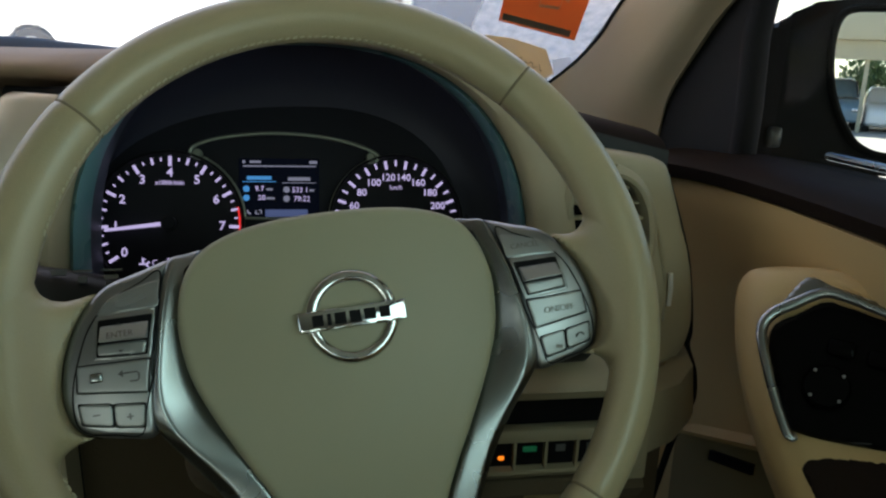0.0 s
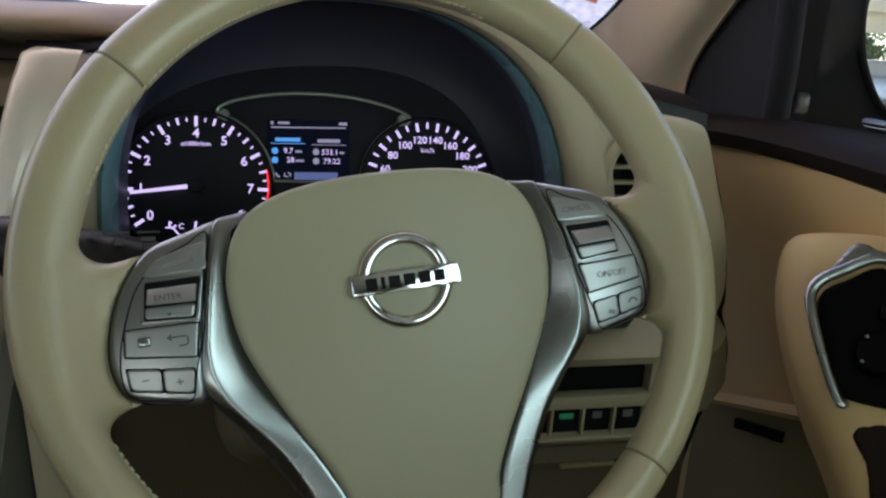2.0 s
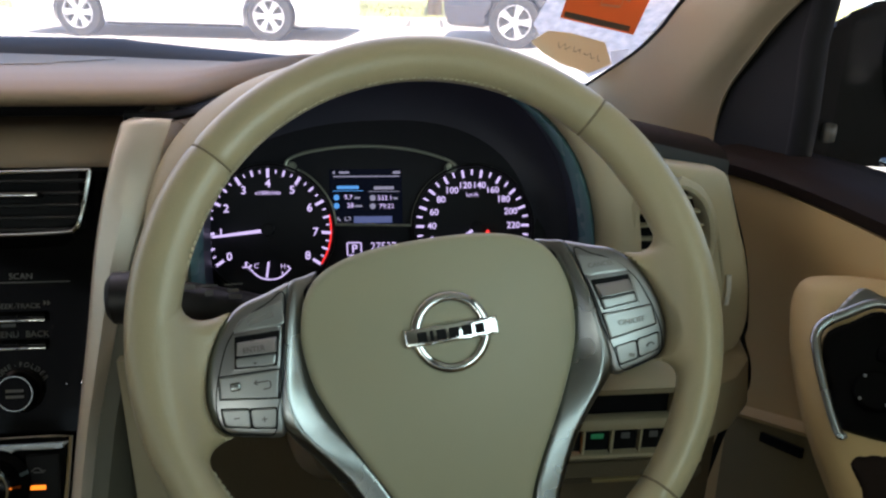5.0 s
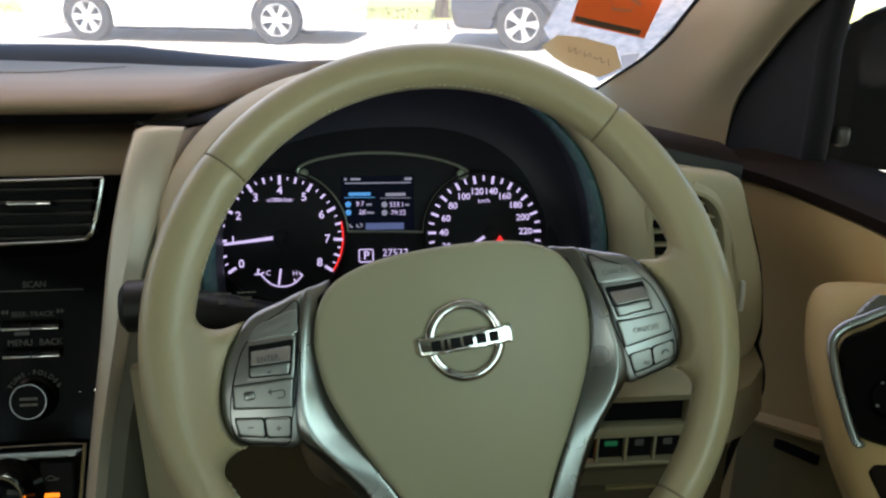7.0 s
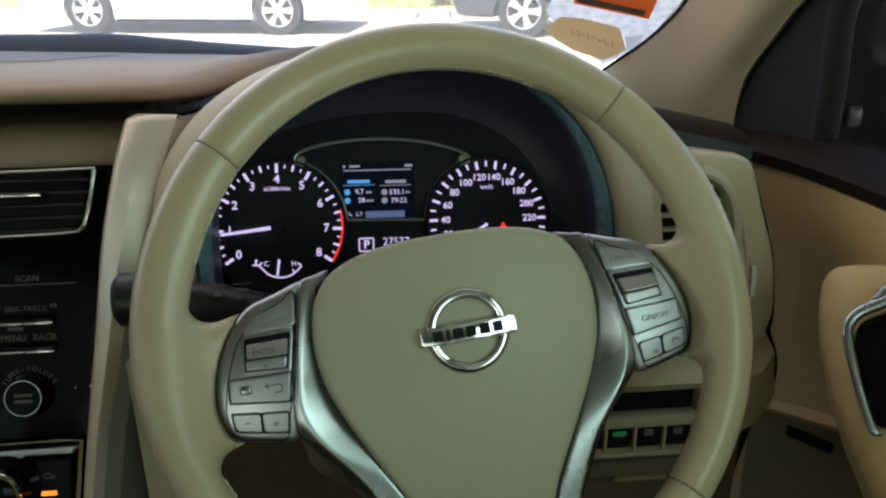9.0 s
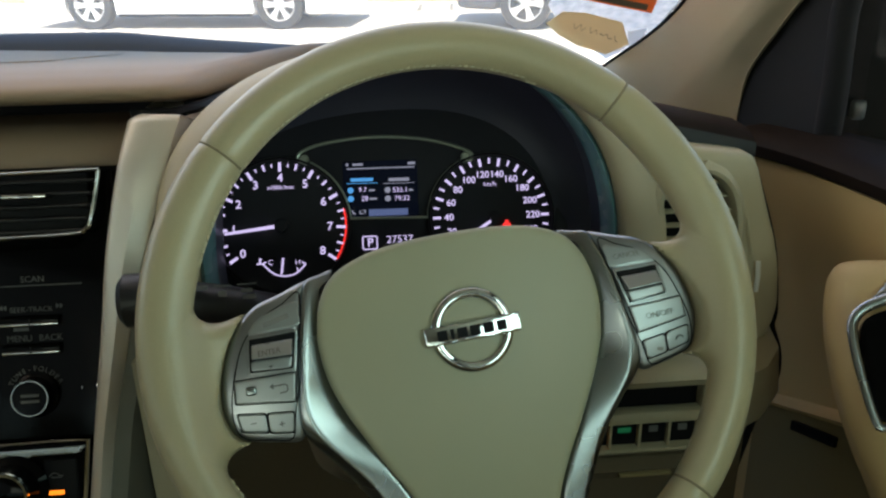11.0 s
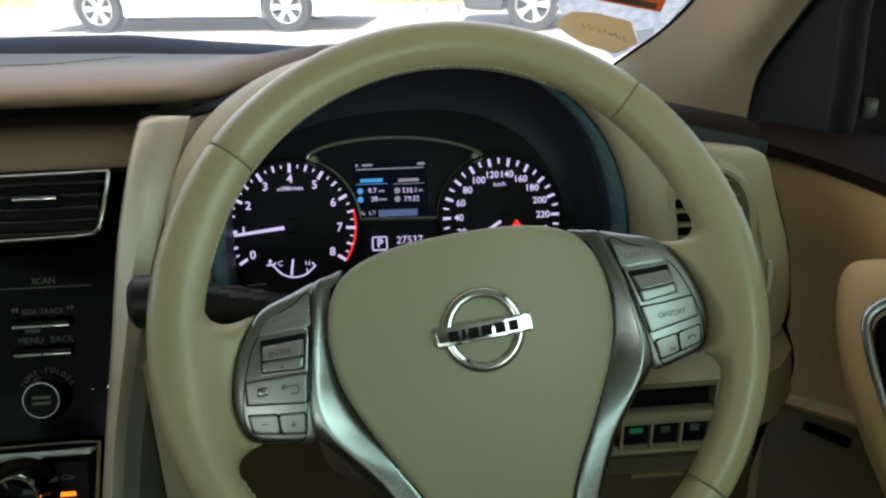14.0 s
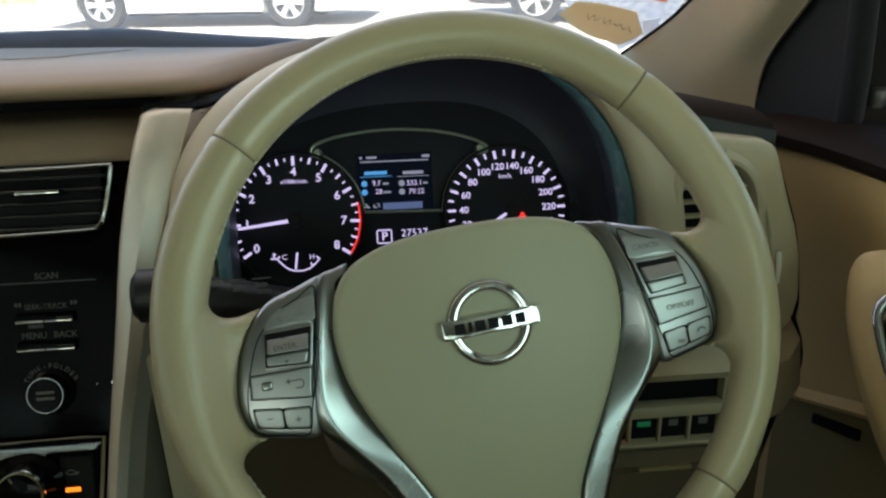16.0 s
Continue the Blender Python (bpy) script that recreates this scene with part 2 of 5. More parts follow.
    """A closed body through rings of points, capped at both ends."""
    verts, faces = sheet(rows, True)
    n = len(rows[0])
    return verts, faces + [tuple(range(n - 1, -1, -1)), tuple(range(len(verts) - n, len(verts)))]


def thick(rows, offset):
    """A curved board: the surface through the rows and its copy moved by offset."""
    rings = []
    for r in rows:
        rings.append([tuple(p) for p in r] + [tuple(np.add(p, offset)) for p in reversed(r)])
    return solid(rings)


def smooth_line(points, steps=8, closed=False):
    """A soft curve through points."""
    p = [Vector(q) for q in points]
    n, out = len(p), []
    for i in range(n if closed else n - 1):
        a, b, c, d = (p[(i - 1) % n], p[i], p[(i + 1) % n], p[(i + 2) % n]) if closed else (p[max(i - 1, 0)], p[i], p[i + 1], p[min(i + 2, n - 1)])
        for k in range(steps):
            t = k / steps
            out.append(0.5 * (2 * b + (c - a) * t + (2 * a - 5 * b + 4 * c - d) * t * t + (3 * b - a - 3 * c + d) * t ** 3))
    if not closed:
        out.append(p[-1])
    return out


def tube(points, r, n=10, closed=False, flat=1.0):
    """A round bar along a curve; r is one radius or one for each point."""
    pts = [Vector(q) for q in points]
    rs = [r] * len(pts) if isinstance(r, (int, float)) else r
    rings, side = [], None
    for i, p in enumerate(pts):
        a, b = (pts[i - 1], pts[(i + 1) % len(pts)]) if closed else (pts[max(i - 1, 0)], pts[min(i + 1, len(pts) - 1)])
        ahead = (b - a).normalized()
        if side is None:
            side = ahead.cross(Vector((0, 0, 1)) if abs(ahead.z) < 0.9 else Vector((1, 0, 0))).normalized()
        side = (side - ahead * side.dot(ahead)).normalized()
        up = side.cross(ahead)
        rings.append([p + rs[i] * (side * math.cos(q) + up * flat * math.sin(q)) for q in (2 * math.pi * k / n for k in range(n))])
    if closed:
        return sheet(rings + [rings[0]], True)
    return solid(rings)


def lathe(profile, n=32):
    """A turned body about the local z axis from (radius, height) pairs."""
    return solid([[(r * math.cos(q), r * math.sin(q), h) for q in (2 * math.pi * k / n for k in range(n))] for r, h in profile])


def ring(r, width, low, high, n=64, squash=1.0):
    """A flat ring with a soft edge, in the local xy plane."""
    prof = [(r - width / 2, low), (r - width / 2, high * 0.6 + low * 0.4), (r - width * 0.25, high), (r + width * 0.25, high), (r + width / 2, high * 0.6 + low * 0.4), (r + width / 2, low)]
    rows = [[(a * math.cos(q), squash * a * math.sin(q), h) for q in (2 * math.pi * k / n for k in range(n))] for a, h in prof]
    return sheet(rows, True)


def disc(r, z=0.0, n=48, cx=0.0, cy=0.0):
    return [(cx + r * math.cos(2 * math.pi * k / n), cy + r * math.sin(2 * math.pi * k / n), z) for k in range(n)], [tuple(range(n))]


def stroke(points, width, z0, z1):
    """A flat raised line through points in the local xy plane."""
    p = [Vector((q[0], q[1])) for q in points]
    rows = []
    for i, q in enumerate(p):
        d = (p[min(i + 1, len(p) - 1)] - p[max(i - 1, 0)]).normalized()
        s = Vector((-d.y, d.x)) * width / 2
        rows.append([(q.x + s.x, q.y + s.y, z0), (q.x + s.x, q.y + s.y, z1), (q.x - s.x, q.y - s.y, z1), (q.x - s.x, q.y - s.y, z0)])
    return solid(rows)


def lettering(words, size, x, y, z=0.0, turn=0.0, deep=0.0002, bold=0.0):
    """Words in the built-in font, centred at x, y, as a raised mesh."""
    cu = bpy.data.curves.new("letters", "FONT")
    cu.body, cu.size, cu.extrude, cu.offset = words, size, deep, bold * size
    cu.align_x, cu.align_y, cu.resolution_u = "CENTER", "CENTER", 3
    ob = new("letters", cu)
    bpy.context.view_layer.update()
    me = bpy.data.meshes.new_from_object(ob.evaluated_get(bpy.context.evaluated_depsgraph_get()))
    out = [tuple(v.co) for v in me.vertices], [tuple(q.vertices) for q in me.polygons]
    bpy.data.objects.remove(ob)
    bpy.data.curves.remove(cu)
    bpy.data.meshes.remove(me)
    return moved(out, Matrix.Translation((x, y, z)) @ Matrix.Rotation(turn, 4, "Z"))


def nets(f, low, high, step):
    """The skin of the body where f(points) is below zero, drawn on to the surface itself."""
    low, high = np.array(low, float), np.array(high, float)
    n = np.maximum(np.ceil((high - low) / step).astype(int) + 1, 3)
    axes = [low[k] + step * np.arange(n[k]) for k in range(3)]
    grid = np.stack(np.meshgrid(*axes, indexing="ij"), -1)
    flat = grid.reshape(-1, 3)
    v = np.concatenate([f(flat[i:i + 60000]) for i in range(0, len(flat), 60000)]).reshape(n)
    total, count = np.zeros((*(n - 1), 3)), np.zeros(n - 1)
    corner = [(i, j, k) for i in (0, 1) for j in (0, 1) for k in (0, 1)]

    def cut(a, c):
        return a[c[0]:n[0] - 1 + c[0], c[1]:n[1] - 1 + c[1], c[2]:n[2] - 1 + c[2]]

    for a in corner:
        for k in range(3):
            if a[k] == 0:
                b = tuple(1 if m == k else a[m] for m in range(3))
                va, vb = cut(v, a), cut(v, b)
                hit = (va < 0) != (vb < 0)
                t = np.where(hit, va / np.where(hit, va - vb, 1), 0)
                pa, pb = cut(grid, a), cut(grid, b)
                total += np.where(hit[..., None], pa + t[..., None] * (pb - pa), 0)
                count += hit
    live = count > 0
    index = np.full(n - 1, -1)
    index[live] = np.arange(live.sum())
    pts = total[live] / count[live][:, None]
    for _ in range(3):
        d, e = f(pts), step * 0.05
        g = np.stack([(f(pts + e * np.eye(3)[k]) - f(pts - e * np.eye(3)[k])) / (2 * e) for k in range(3)], -1)
        move = -(d / np.maximum((g * g).sum(-1), 0.2))[:, None] * g
        pts = pts + np.clip(move, -step * 0.4, step * 0.4)
    faces = []
    for k in range(3):
        a, b = [m for m in range(3) if m != k]
        lo = [slice(None)] * 3
        hi = [slice(None)] * 3
        lo[k], hi[k] = slice(0, n[k] - 1), slice(1, n[k])
        cross = (v[tuple(lo)] < 0) != (v[tuple(hi)] < 0)
        for q in np.argwhere(cross):
            if q[a] == 0 or q[b] == 0 or q[a] > n[a] - 2 or q[b] > n[b] - 2:
                continue
            quad = []
            for da, db in ((0, 0), (-1, 0), (-1, -1), (0, -1)):
                c = q.copy()
                c[a] += da
                c[b] += db
                quad.append(index[tuple(c)])
            if min(quad) >= 0:
                faces.append(tuple(quad))
    return pts.tolist(), faces


def outline(points, steps=6):
    """Signed distance in the plane to a soft closed outline."""
    line = np.array([(p.x, p.y) for p in smooth_line([(*q, 0) for q in points], steps, True)])
    a, b = line, np.roll(line, -1, 0)

    def f(x, y):
        px, py = x[:, None] - a[:, 0], y[:, None] - a[:, 1]
        ex, ey = b[:, 0] - a[:, 0], b[:, 1] - a[:, 1]
        t = np.clip((px * ex + py * ey) / np.maximum(ex * ex + ey * ey, 1e-14), 0, 1)
        d = np.sqrt(((px - t * ex) ** 2 + (py - t * ey) ** 2).min(1))
        up = (a[:, 1] <= y[:, None]) & (b[:, 1] > y[:, None]) & (ex * py - px * ey > 0)
        dn = (a[:, 1] > y[:, None]) & (b[:, 1] <= y[:, None]) & (ex * py - px * ey < 0)
        return np.where((up.sum(1) - dn.sum(1)) != 0, -d, d)

    f.low, f.high = line.min(0), line.max(0)
    return f


def both(a, b, r):
    """The overlap of two bodies with its edge rounded by r."""
    a, b = a + r, b + r
    return np.minimum(np.maximum(a, b), 0) + np.hypot(np.maximum(a, 0), np.maximum(b, 0)) - r


def either(a, b, k):
    """Two bodies melted together over the width k."""
    h = np.clip(0.5 + 0.5 * (b - a) / k, 0, 1)
    return b + (a - b) * h - k * h * (1 - h)


def plate(points, top, deep, r, step, holes=()):
    """A moulded plate: a soft outline, a curved front top(u, v), a rounded rim; deep is its thickness."""
    f2 = outline(points)

    def f(p):
        d = f2(p[:, 0], p[:, 1])
        for hole in holes:
            d = both(d, -hole(p[:, 0], p[:, 1]), r * 0.4)
        h = top(p[:, 0], p[:, 1])
        return both(both(d, p[:, 2] - h, r), h - deep - p[:, 2], min(r, deep * 0.3))

    u = np.linspace(f2.low[0], f2.high[0], 12)
    w = np.linspace(f2.low[1], f2.high[1], 12)
    g = top(*[c.ravel() for c in np.meshgrid(u, w)])
    return nets(f, (*(f2.low - 2 * step), g.min() - deep - 2 * step), (*(f2.high + 2 * step), g.max() + 2 * step), step)


def axes_at(spot, right, up):
    """A pose from a place and two axes."""
    x = Vector(right).normalized()
    z = x.cross(Vector(up)).normalized()
    y = z.cross(x)
    return Matrix.Translation(spot) @ Matrix((x, y, z)).transposed().to_4x4()


# ---- steering wheel ----
WHEEL_YAW, WHEEL_TILT, WHEEL_TURN = 4.7, 25.1, 5.3
wy, wt_ = radians(WHEEL_YAW), radians(WHEEL_TILT)
WHEEL = axes_at((0.0, 0.475, 1.041), (math.cos(wy), math.sin(wy), 0),
                (-math.sin(wy) * math.sin(wt_), math.cos(wy) * math.sin(wt_), math.cos(wt_))) @ Matrix.Rotation(radians(WHEEL_TURN), 4, "Z")
RIM_R, RIM_A, RIM_B = 0.1678, 0.0144, 0.0141
# the rim stands proud of the hub and leans a little further back
RIM_LEAN = radians(-6.28)
RIM_AT = Matrix.Translation((-0.0031, 0.0076, 0.0164)) @ Matrix.Rotation(RIM_LEAN, 4, "X")
SEAMS = (43, 136, 226, 313)


def grip(q):
    """How much fuller the inner side of the rim is at an angle: thumb swellings above the spokes, slimmer below."""
    fall = np.degrees(np.abs(np.arctan2(np.cos(q), np.sin(q))))
    return np.interp(fall, [0, 35, 50, 62, 76, 95, 115, 140, 180], [0, 0.0004, 0.0012, 0.0022, 0.0018, 0, -0.0028, -0.0036, -0.0036])


def rim_rows(d0, d1):
    """One leather-wrapped stretch of the rim between two seams, pinched at both ends."""
    a0, a1, n = radians(d0), radians(d1), 96
    rows, gap = [], 0.0008 / RIM_R
    for i in range(n + 1):
        q = a0 + gap + (a1 - a0 - 2 * gap) * i / n
        near = min(q - a0, a1 - q) * RIM_R
        k = 1 - 0.10 * math.exp(-near / 0.0010)
        g = float(grip(q))
        ring_points = []
        for s in (2 * math.pi * j / 32 for j in range(32)):
            r = RIM_R + (RIM_A + (g if math.cos(s) < 0 else 0)) * k * math.cos(s)
            ring_points.append((r * math.cos(q), r * math.sin(q), RIM_B * k * math.sin(s)))
        rows.append(ring_points)
    return moved(solid(rows), RIM_AT)


def pod_top(u, v):
    return 0.0105 - 3.2 * np.maximum(v + 0.012, 0) ** 2 - 2.6 * np.minimum(v + 0.016, 0) ** 2 - 2.6 * (np.abs(u) - 0.112) ** 2


def cover_top(u, v):
    return 0.0205 - 1.0 * u ** 2 - 0.9 * (v + 0.02) ** 2


def eased(v, at, to, reach=0.006):
    """A bent line through values with its corners rounded."""
    return sum(np.interp(v + d * reach, at, to) for d in (-1.0, -0.6, -0.2, 0.2, 0.6, 1.0)) / 6


def crest_at(v):
    """The ridge between a switch pod and the flank that falls from it to the airbag cover."""
    return eased(v, [-0.14, -0.1128, -0.097, -0.085, -0.0732, -0.0584, -0.0489, -0.0400, -0.0257, -0.0070, 0.0137, 0.0340, 0.0440],
                     [0.0440, 0.0530, 0.0605, 0.0655, 0.0735, 0.0850, 0.0925, 0.0972, 0.0998, 0.0971, 0.0937, 0.0890, 0.0856], 0.008)


def trim_top(u, v):
    x, crest = np.abs(u), crest_at(v)
    flank = eased(v, [-0.14, -0.085, -0.060, -0.040, -0.010, 0.05], [-0.05, -0.05, 0.06, 0.36, 0.55, 0.58], 0.018)
    inner = crest - x
    low = np.maximum(v, -0.012)
    ridge = 0.0111 - 3.2 * (low + 0.012) ** 2 - 1.6 * (crest - 0.112) ** 2
    leg = eased(v, [-0.14, -0.10, -0.07, -0.045, 0.0], [0.0050, 0.0022, 0.0004, 0.0, 0.0], 0.010)
    # soft ridge, flank inside it, steep wall outside it
    soft = np.sqrt(inner * inner + 0.0014 ** 2) - 0.0014
    return np.where(inner > 0, ridge - flank * soft - 3.0 * np.maximum(inner, 0) ** 2, ridge - eased(v, [-0.14, -0.062, -0.042, 0.05], [1.4, 1.4, 0.22, 0.22], 0.008) * soft) + leg


COVER_LINE = [(0.0, 0.0572), (0.030, 0.0561), (0.052, 0.0522), (0.069, 0.0445), (0.0785, 0.0325), (0.0833, 0.017), (0.0843, 0.002), (0.0815, -0.018), (0.0755, -0.035), (0.0667, -0.0535),
              (0.0570, -0.072), (0.0475, -0.0895), (0.0395, -0.1086), (0.0345, -0.128), (0.0, -0.139)]
COVER_LINE = [(1.016 * x - 0.0014, y) for x, y in COVER_LINE + [(-x, y) for x, y in reversed(COVER_LINE[1:-1])]]
POD_LINE = [(0.0882, 0.0438), (0.1040, 0.0392), (0.1215, 0.0332), (0.1325, 0.0215), (0.1400, 0.0075), (0.1447, -0.0090), (0.1453, -0.0235), (0.1405, -0.0368),
            (0.1310, -0.0418), (0.1180, -0.0448), (0.1045, -0.0460), (0.1025, -0.0320), (0.1004, -0.0070), (0.0970, 0.0137), (0.0922, 0.0340)]
TRIM_LINE = [(0.0715, 0.0475), (0.0800, 0.0462), (0.0890, 0.0436), (0.0924, 0.0340), (0.0972, 0.0137), (0.1006, -0.0070), (0.1040, -0.0257), (0.1045, -0.0400), (0.1005, -0.0485),
             (0.0935, -0.0590), (0.0820, -0.0755), (0.0690, -0.0950), (0.0590, -0.1128), (0.0480, -0.1400), (0.0350, -0.1400), (0.0402, -0.1100), (0.0484, -0.0905), (0.0580, -0.0725),
             (0.0680, -0.0540), (0.0768, -0.0355), (0.0828, -0.0185), (0.0857, 0.0020), (0.0846, 0.0175), (0.0798, 0.0335)]


def box_line(x0, x1, y0, y1, c=0.002):
    return [(x0 + c, y0), ((x0 + x1) / 2, y0), (x1 - c, y0), (x1, y0 + c), (x1, (y0 + y1) / 2), (x1, y1 - c), (x1 - c, y1), ((x0 + x1) / 2, y1), (x0 + c, y1),
            (x0, y1 - c), (x0, (y0 + y1) / 2), (x0, y0 + c)]


def quad_line(corners, c=0.0014):
    """A four-cornered outline with softened corners."""
    out = []
    for k in range(4):
        a, b, d = Vector(corners[k - 1]), Vector(corners[k]), Vector(corners[(k + 1) % 4])
        out += [tuple(b + (a - b).normalized() * c), tuple(b + (d - b).normalized() * c), tuple((b + d) / 2)]
    return out


def grown(corners, g):
    """The same corners, moved outwards."""
    mid = sum((Vector(p) for p in corners), Vector((0, 0))) / len(corners)
    return [(p[0] + math.copysign(g, p[0] - mid.x), p[1] + math.copysign(g, p[1] - mid.y)) for p in corners]


KEY_PLATE = [(0.0932, 0.0375), (0.1035, 0.0330), (0.1163, 0.0267), (0.1284, 0.0147), (0.1355, -0.0015), (0.1402, -0.0190), (0.1398, -0.0335), (0.1340, -0.0395),
             (0.1220, -0.0420), (0.1100, -0.0437), (0.1060, -0.0300), (0.0997, -0.0090), (0.0965, 0.0122)]
WIDE_KEY = [(0.1022, -0.0068), (0.1368, -0.0058), (0.1378, -0.0185), (0.1050, -0.0232)]
SMALL_KEYS = ([(0.1068, -0.0287), (0.1216, -0.0268), (0.1216, -0.0381), (0.1085, -0.0405)], [(0.1226, -0.0266), (0.1382, -0.0242), (0.1372, -0.0346), (0.1226, -0.0380)])
ROCKER = [(0.0985, 0.0160), (0.1250, 0.0160), (0.1272, -0.0026), (0.1030, -0.0044)]


def steering_wheel():
    w = thing("steering_wheel", WHEEL, "beige leather steering wheel with satin silver spokes, slightly turned", "steering wheel")
    for d0, d1, name in ((SEAMS[0], SEAMS[1], "rim_top"), (SEAMS[1], SEAMS[2], "rim_side"), (SEAMS[2], SEAMS[3], "rim_bottom"), (SEAMS[3] - 360, SEAMS[0], "rim_side")):
        part(name, rim_rows(d0, d1), LEATHER, w)
    for d in SEAMS:
        q = radians(d)
        c = Vector((math.cos(q), math.sin(q), 0))
        line = [c * (RIM_R + 0.945 * (RIM_A + (float(grip(q)) if math.cos(s) < 0 else 0)) * math.cos(s)) + Vector((0, 0, 0.945 * RIM_B * math.sin(s))) for s in (2 * math.pi * j / 32 for j in range(32))]
        part("rim_seam", moved(tube(line, 0.0008, 6, True), RIM_AT), SEAM, w, "dark sewn seam line")
    # stitching along the inner side of the rim
    rng = random.Random(3)
    pieces = []
    for i in range(240):
        q = radians(-46 + 360 * i / 240)
        d = math.degrees(q) % 360
        if d < 60 or d > 240 or 158 < d < 204:
            continue
        s = radians(168 if 62 < d < 165 else 180)
        r = RIM_R + (RIM_A + float(grip(q)) + 0.0003) * math.cos(s)
        z = (RIM_B + 0.0003) * math.sin(s)
        a = Vector((r * math.cos(q), r * math.sin(q), z))
        b = Vector((r * math.cos(q + 0.016), r * math.sin(q + 0.016), z - 0.0009 + rng.uniform(-0.0003, 0.0003)))
        pieces.append(tube([a, (a + b) / 2 + Vector((0, 0, 0.0004)), b], 0.0007, 5))
    tagged(part("stitching", moved(joined(*pieces), RIM_AT), THREAD, w, "tan stitches along the inner rim"), kind="stuff")

    # leather arms that grow out of the rim towards the switches
    arm = outline([(0.094, 0.0395), (0.113, 0.0345), (0.1265, 0.0312), (0.140, 0.0285), (0.158, 0.030), (0.165, 0.024), (0.166, -0.010), (0.164, -0.040), (0.150, -0.046), (0.135, -0.0425), (0.120, -0.043),
                   (0.100, -0.040), (0.096, 0.0)])
    pod_edge = outline(POD_LINE)
    lean_c, lean_s = math.cos(RIM_LEAN), math.sin(RIM_LEAN)

    def arm_side(side):
        def f(p):
            x, y, z = p.T
            a, b, c = side * x + 0.0031, y - 0.0076, z - 0.0164
            b, c = lean_c * b + lean_s * c, -lean_s * b + lean_c * c
            far = np.hypot(a, b) - RIM_R
            t = np.hypot(far / (RIM_A + np.where(far < 0, grip(np.arctan2(b, a)), 0)), c / RIM_B)
            torus = (t - 1) * RIM_A + 0.0007
            rise = np.interp(x, [0.095, 0.122, 0.140, 0.166], [-0.005, -0.003, 0.003, 0.0125]) - 0.10 * (y + 0.005)
            sl = both(arm(x, y), np.abs(z - rise) - 0.0105, 0.009)
            return both(either(torus, sl, 0.016), 0.0005 - pod_edge(x, y), 0.0010)
        return nets(f, (0.088, -0.092, -0.034), (0.190, 0.090, 0.042), 0.0024)

    arm_shapes = arm_side(1), flipped(arm_side(-1))
    for shape in arm_shapes:
        part("leather_arm", shape, LEATHER, w)

    # dark carrier behind the covers
    carrier = [(0, 0.050), (0.06, 0.043), (0.089, 0.040), (0.122, 0.027), (0.139, -0.02), (0.137, -0.042), (0.105, -0.046), (0.080, -0.066), (0.055, -0.098), (0.039, -0.135), (0, -0.141)]
    carrier += [(-x, y) for x, y in reversed(carrier[1:-1])]
    part("hub_carrier", plate(carrier, lambda u, v: 0.003 - 2.6 * v ** 2 + 0 * u, 0.030, 0.006, 0.0035), BLACK, w, "black plastic carrier behind the covers")
    part("airbag_cover", plate(COVER_LINE, cover_top, 0.026, 0.0040, 0.0020), COVER, w, "smooth beige airbag cover")

    trim = plate(TRIM_LINE, trim_top, 0.016, 0.0024, 0.0010)
    for side in (1, -1):
        put = (lambda s: s) if side > 0 else flipped
        spoke = part("spoke_trim", put(trim), SILVER, w, "satin silver spoke trim")
        ridge = [(float(crest_at(v)) + 0.0004, v) for v in np.linspace(0.037, -0.046, 30)]
        part("ridge_line", put(tube([(u, v, float(trim_top(np.array(u), np.array(v))) - 0.0001) for u, v in ridge], 0.0006, 8)), SILVER, spoke, "thin bright ridge")
        pod = part("switch_pod", put(plate(POD_LINE, pod_top, 0.018, 0.0036, 0.0010)), PODS, w, "satin silver switch pod")
        # top key
        key = [(0.0950, 0.0330), (0.1060, 0.0312), (0.1180, 0.0270), (0.1245, 0.0205), (0.1240, 0.0185), (0.1100, 0.0188), (0.0962, 0.0195), (0.0950, 0.0260)]
        part("top_key", put(plate(key, lambda u, v: pod_top(u, v) + 0.0004, 0.004, 0.0006, 0.0007)), BUTTON, pod)
        # joint between the key plate and its frame
        joint = [(p.x, p.y) for p in smooth_line([(*q, 0) for q in KEY_PLATE], 5, True)]
        joint.append(joint[0])
        v = np.array(stroke(joint, 0.0007, 0.0, 0.0003)[0])
        v[:, 2] += pod_top(v[:, 0], v[:, 1])
        part("plate_joint", put((v.tolist(), stroke(joint, 0.0007, 0.0, 0.0003)[1])), BLACK, pod)
        # rocker in its recess
        part("rocker_recess", put(plate(quad_line(grown(ROCKER, 0.0016)), lambda u, v: pod_top(u, v) + 0.0005, 0.004, 0.0008, 0.0006)), PODS, pod)
        # black here carries the shadow at the top of the recess
        part("rocker_well", put(plate(quad_line(ROCKER), lambda u, v: pod_top(u, v) + 0.0009, 0.004, 0.0004, 0.0006)), BLACK, pod, "rocker well, black for the shade in its recess")
        part("rocker_key", put(plate(quad_line([(0.1008, 0.0124), (0.1240, 0.0126), (0.1249, 0.0048), (0.1022, 0.0038)], 0.0010), lambda u, v: pod_top(u, v) + 0.0010 + 0.45 * (0.0150 - v), 0.006, 0.0010, 0.0006)), BUTTON, pod, "rocker that slopes up to a lip")
        part("rocker_foot", put(plate(quad_line([(0.1024, 0.0030), (0.1258, 0.0036), (0.1262, -0.0018), (0.1040, -0.0036)]), lambda u, v: pod_top(u, v) + 0.0020, 0.004, 0.0008, 0.0008)), BUTTON, pod)
        # wide key
        part("key_gap", put(plate(quad_line(grown(WIDE_KEY, 0.0006)), lambda u, v: pod_top(u, v) + 0.0003, 0.004, 0.0004, 0.0006)), BLACK, pod)
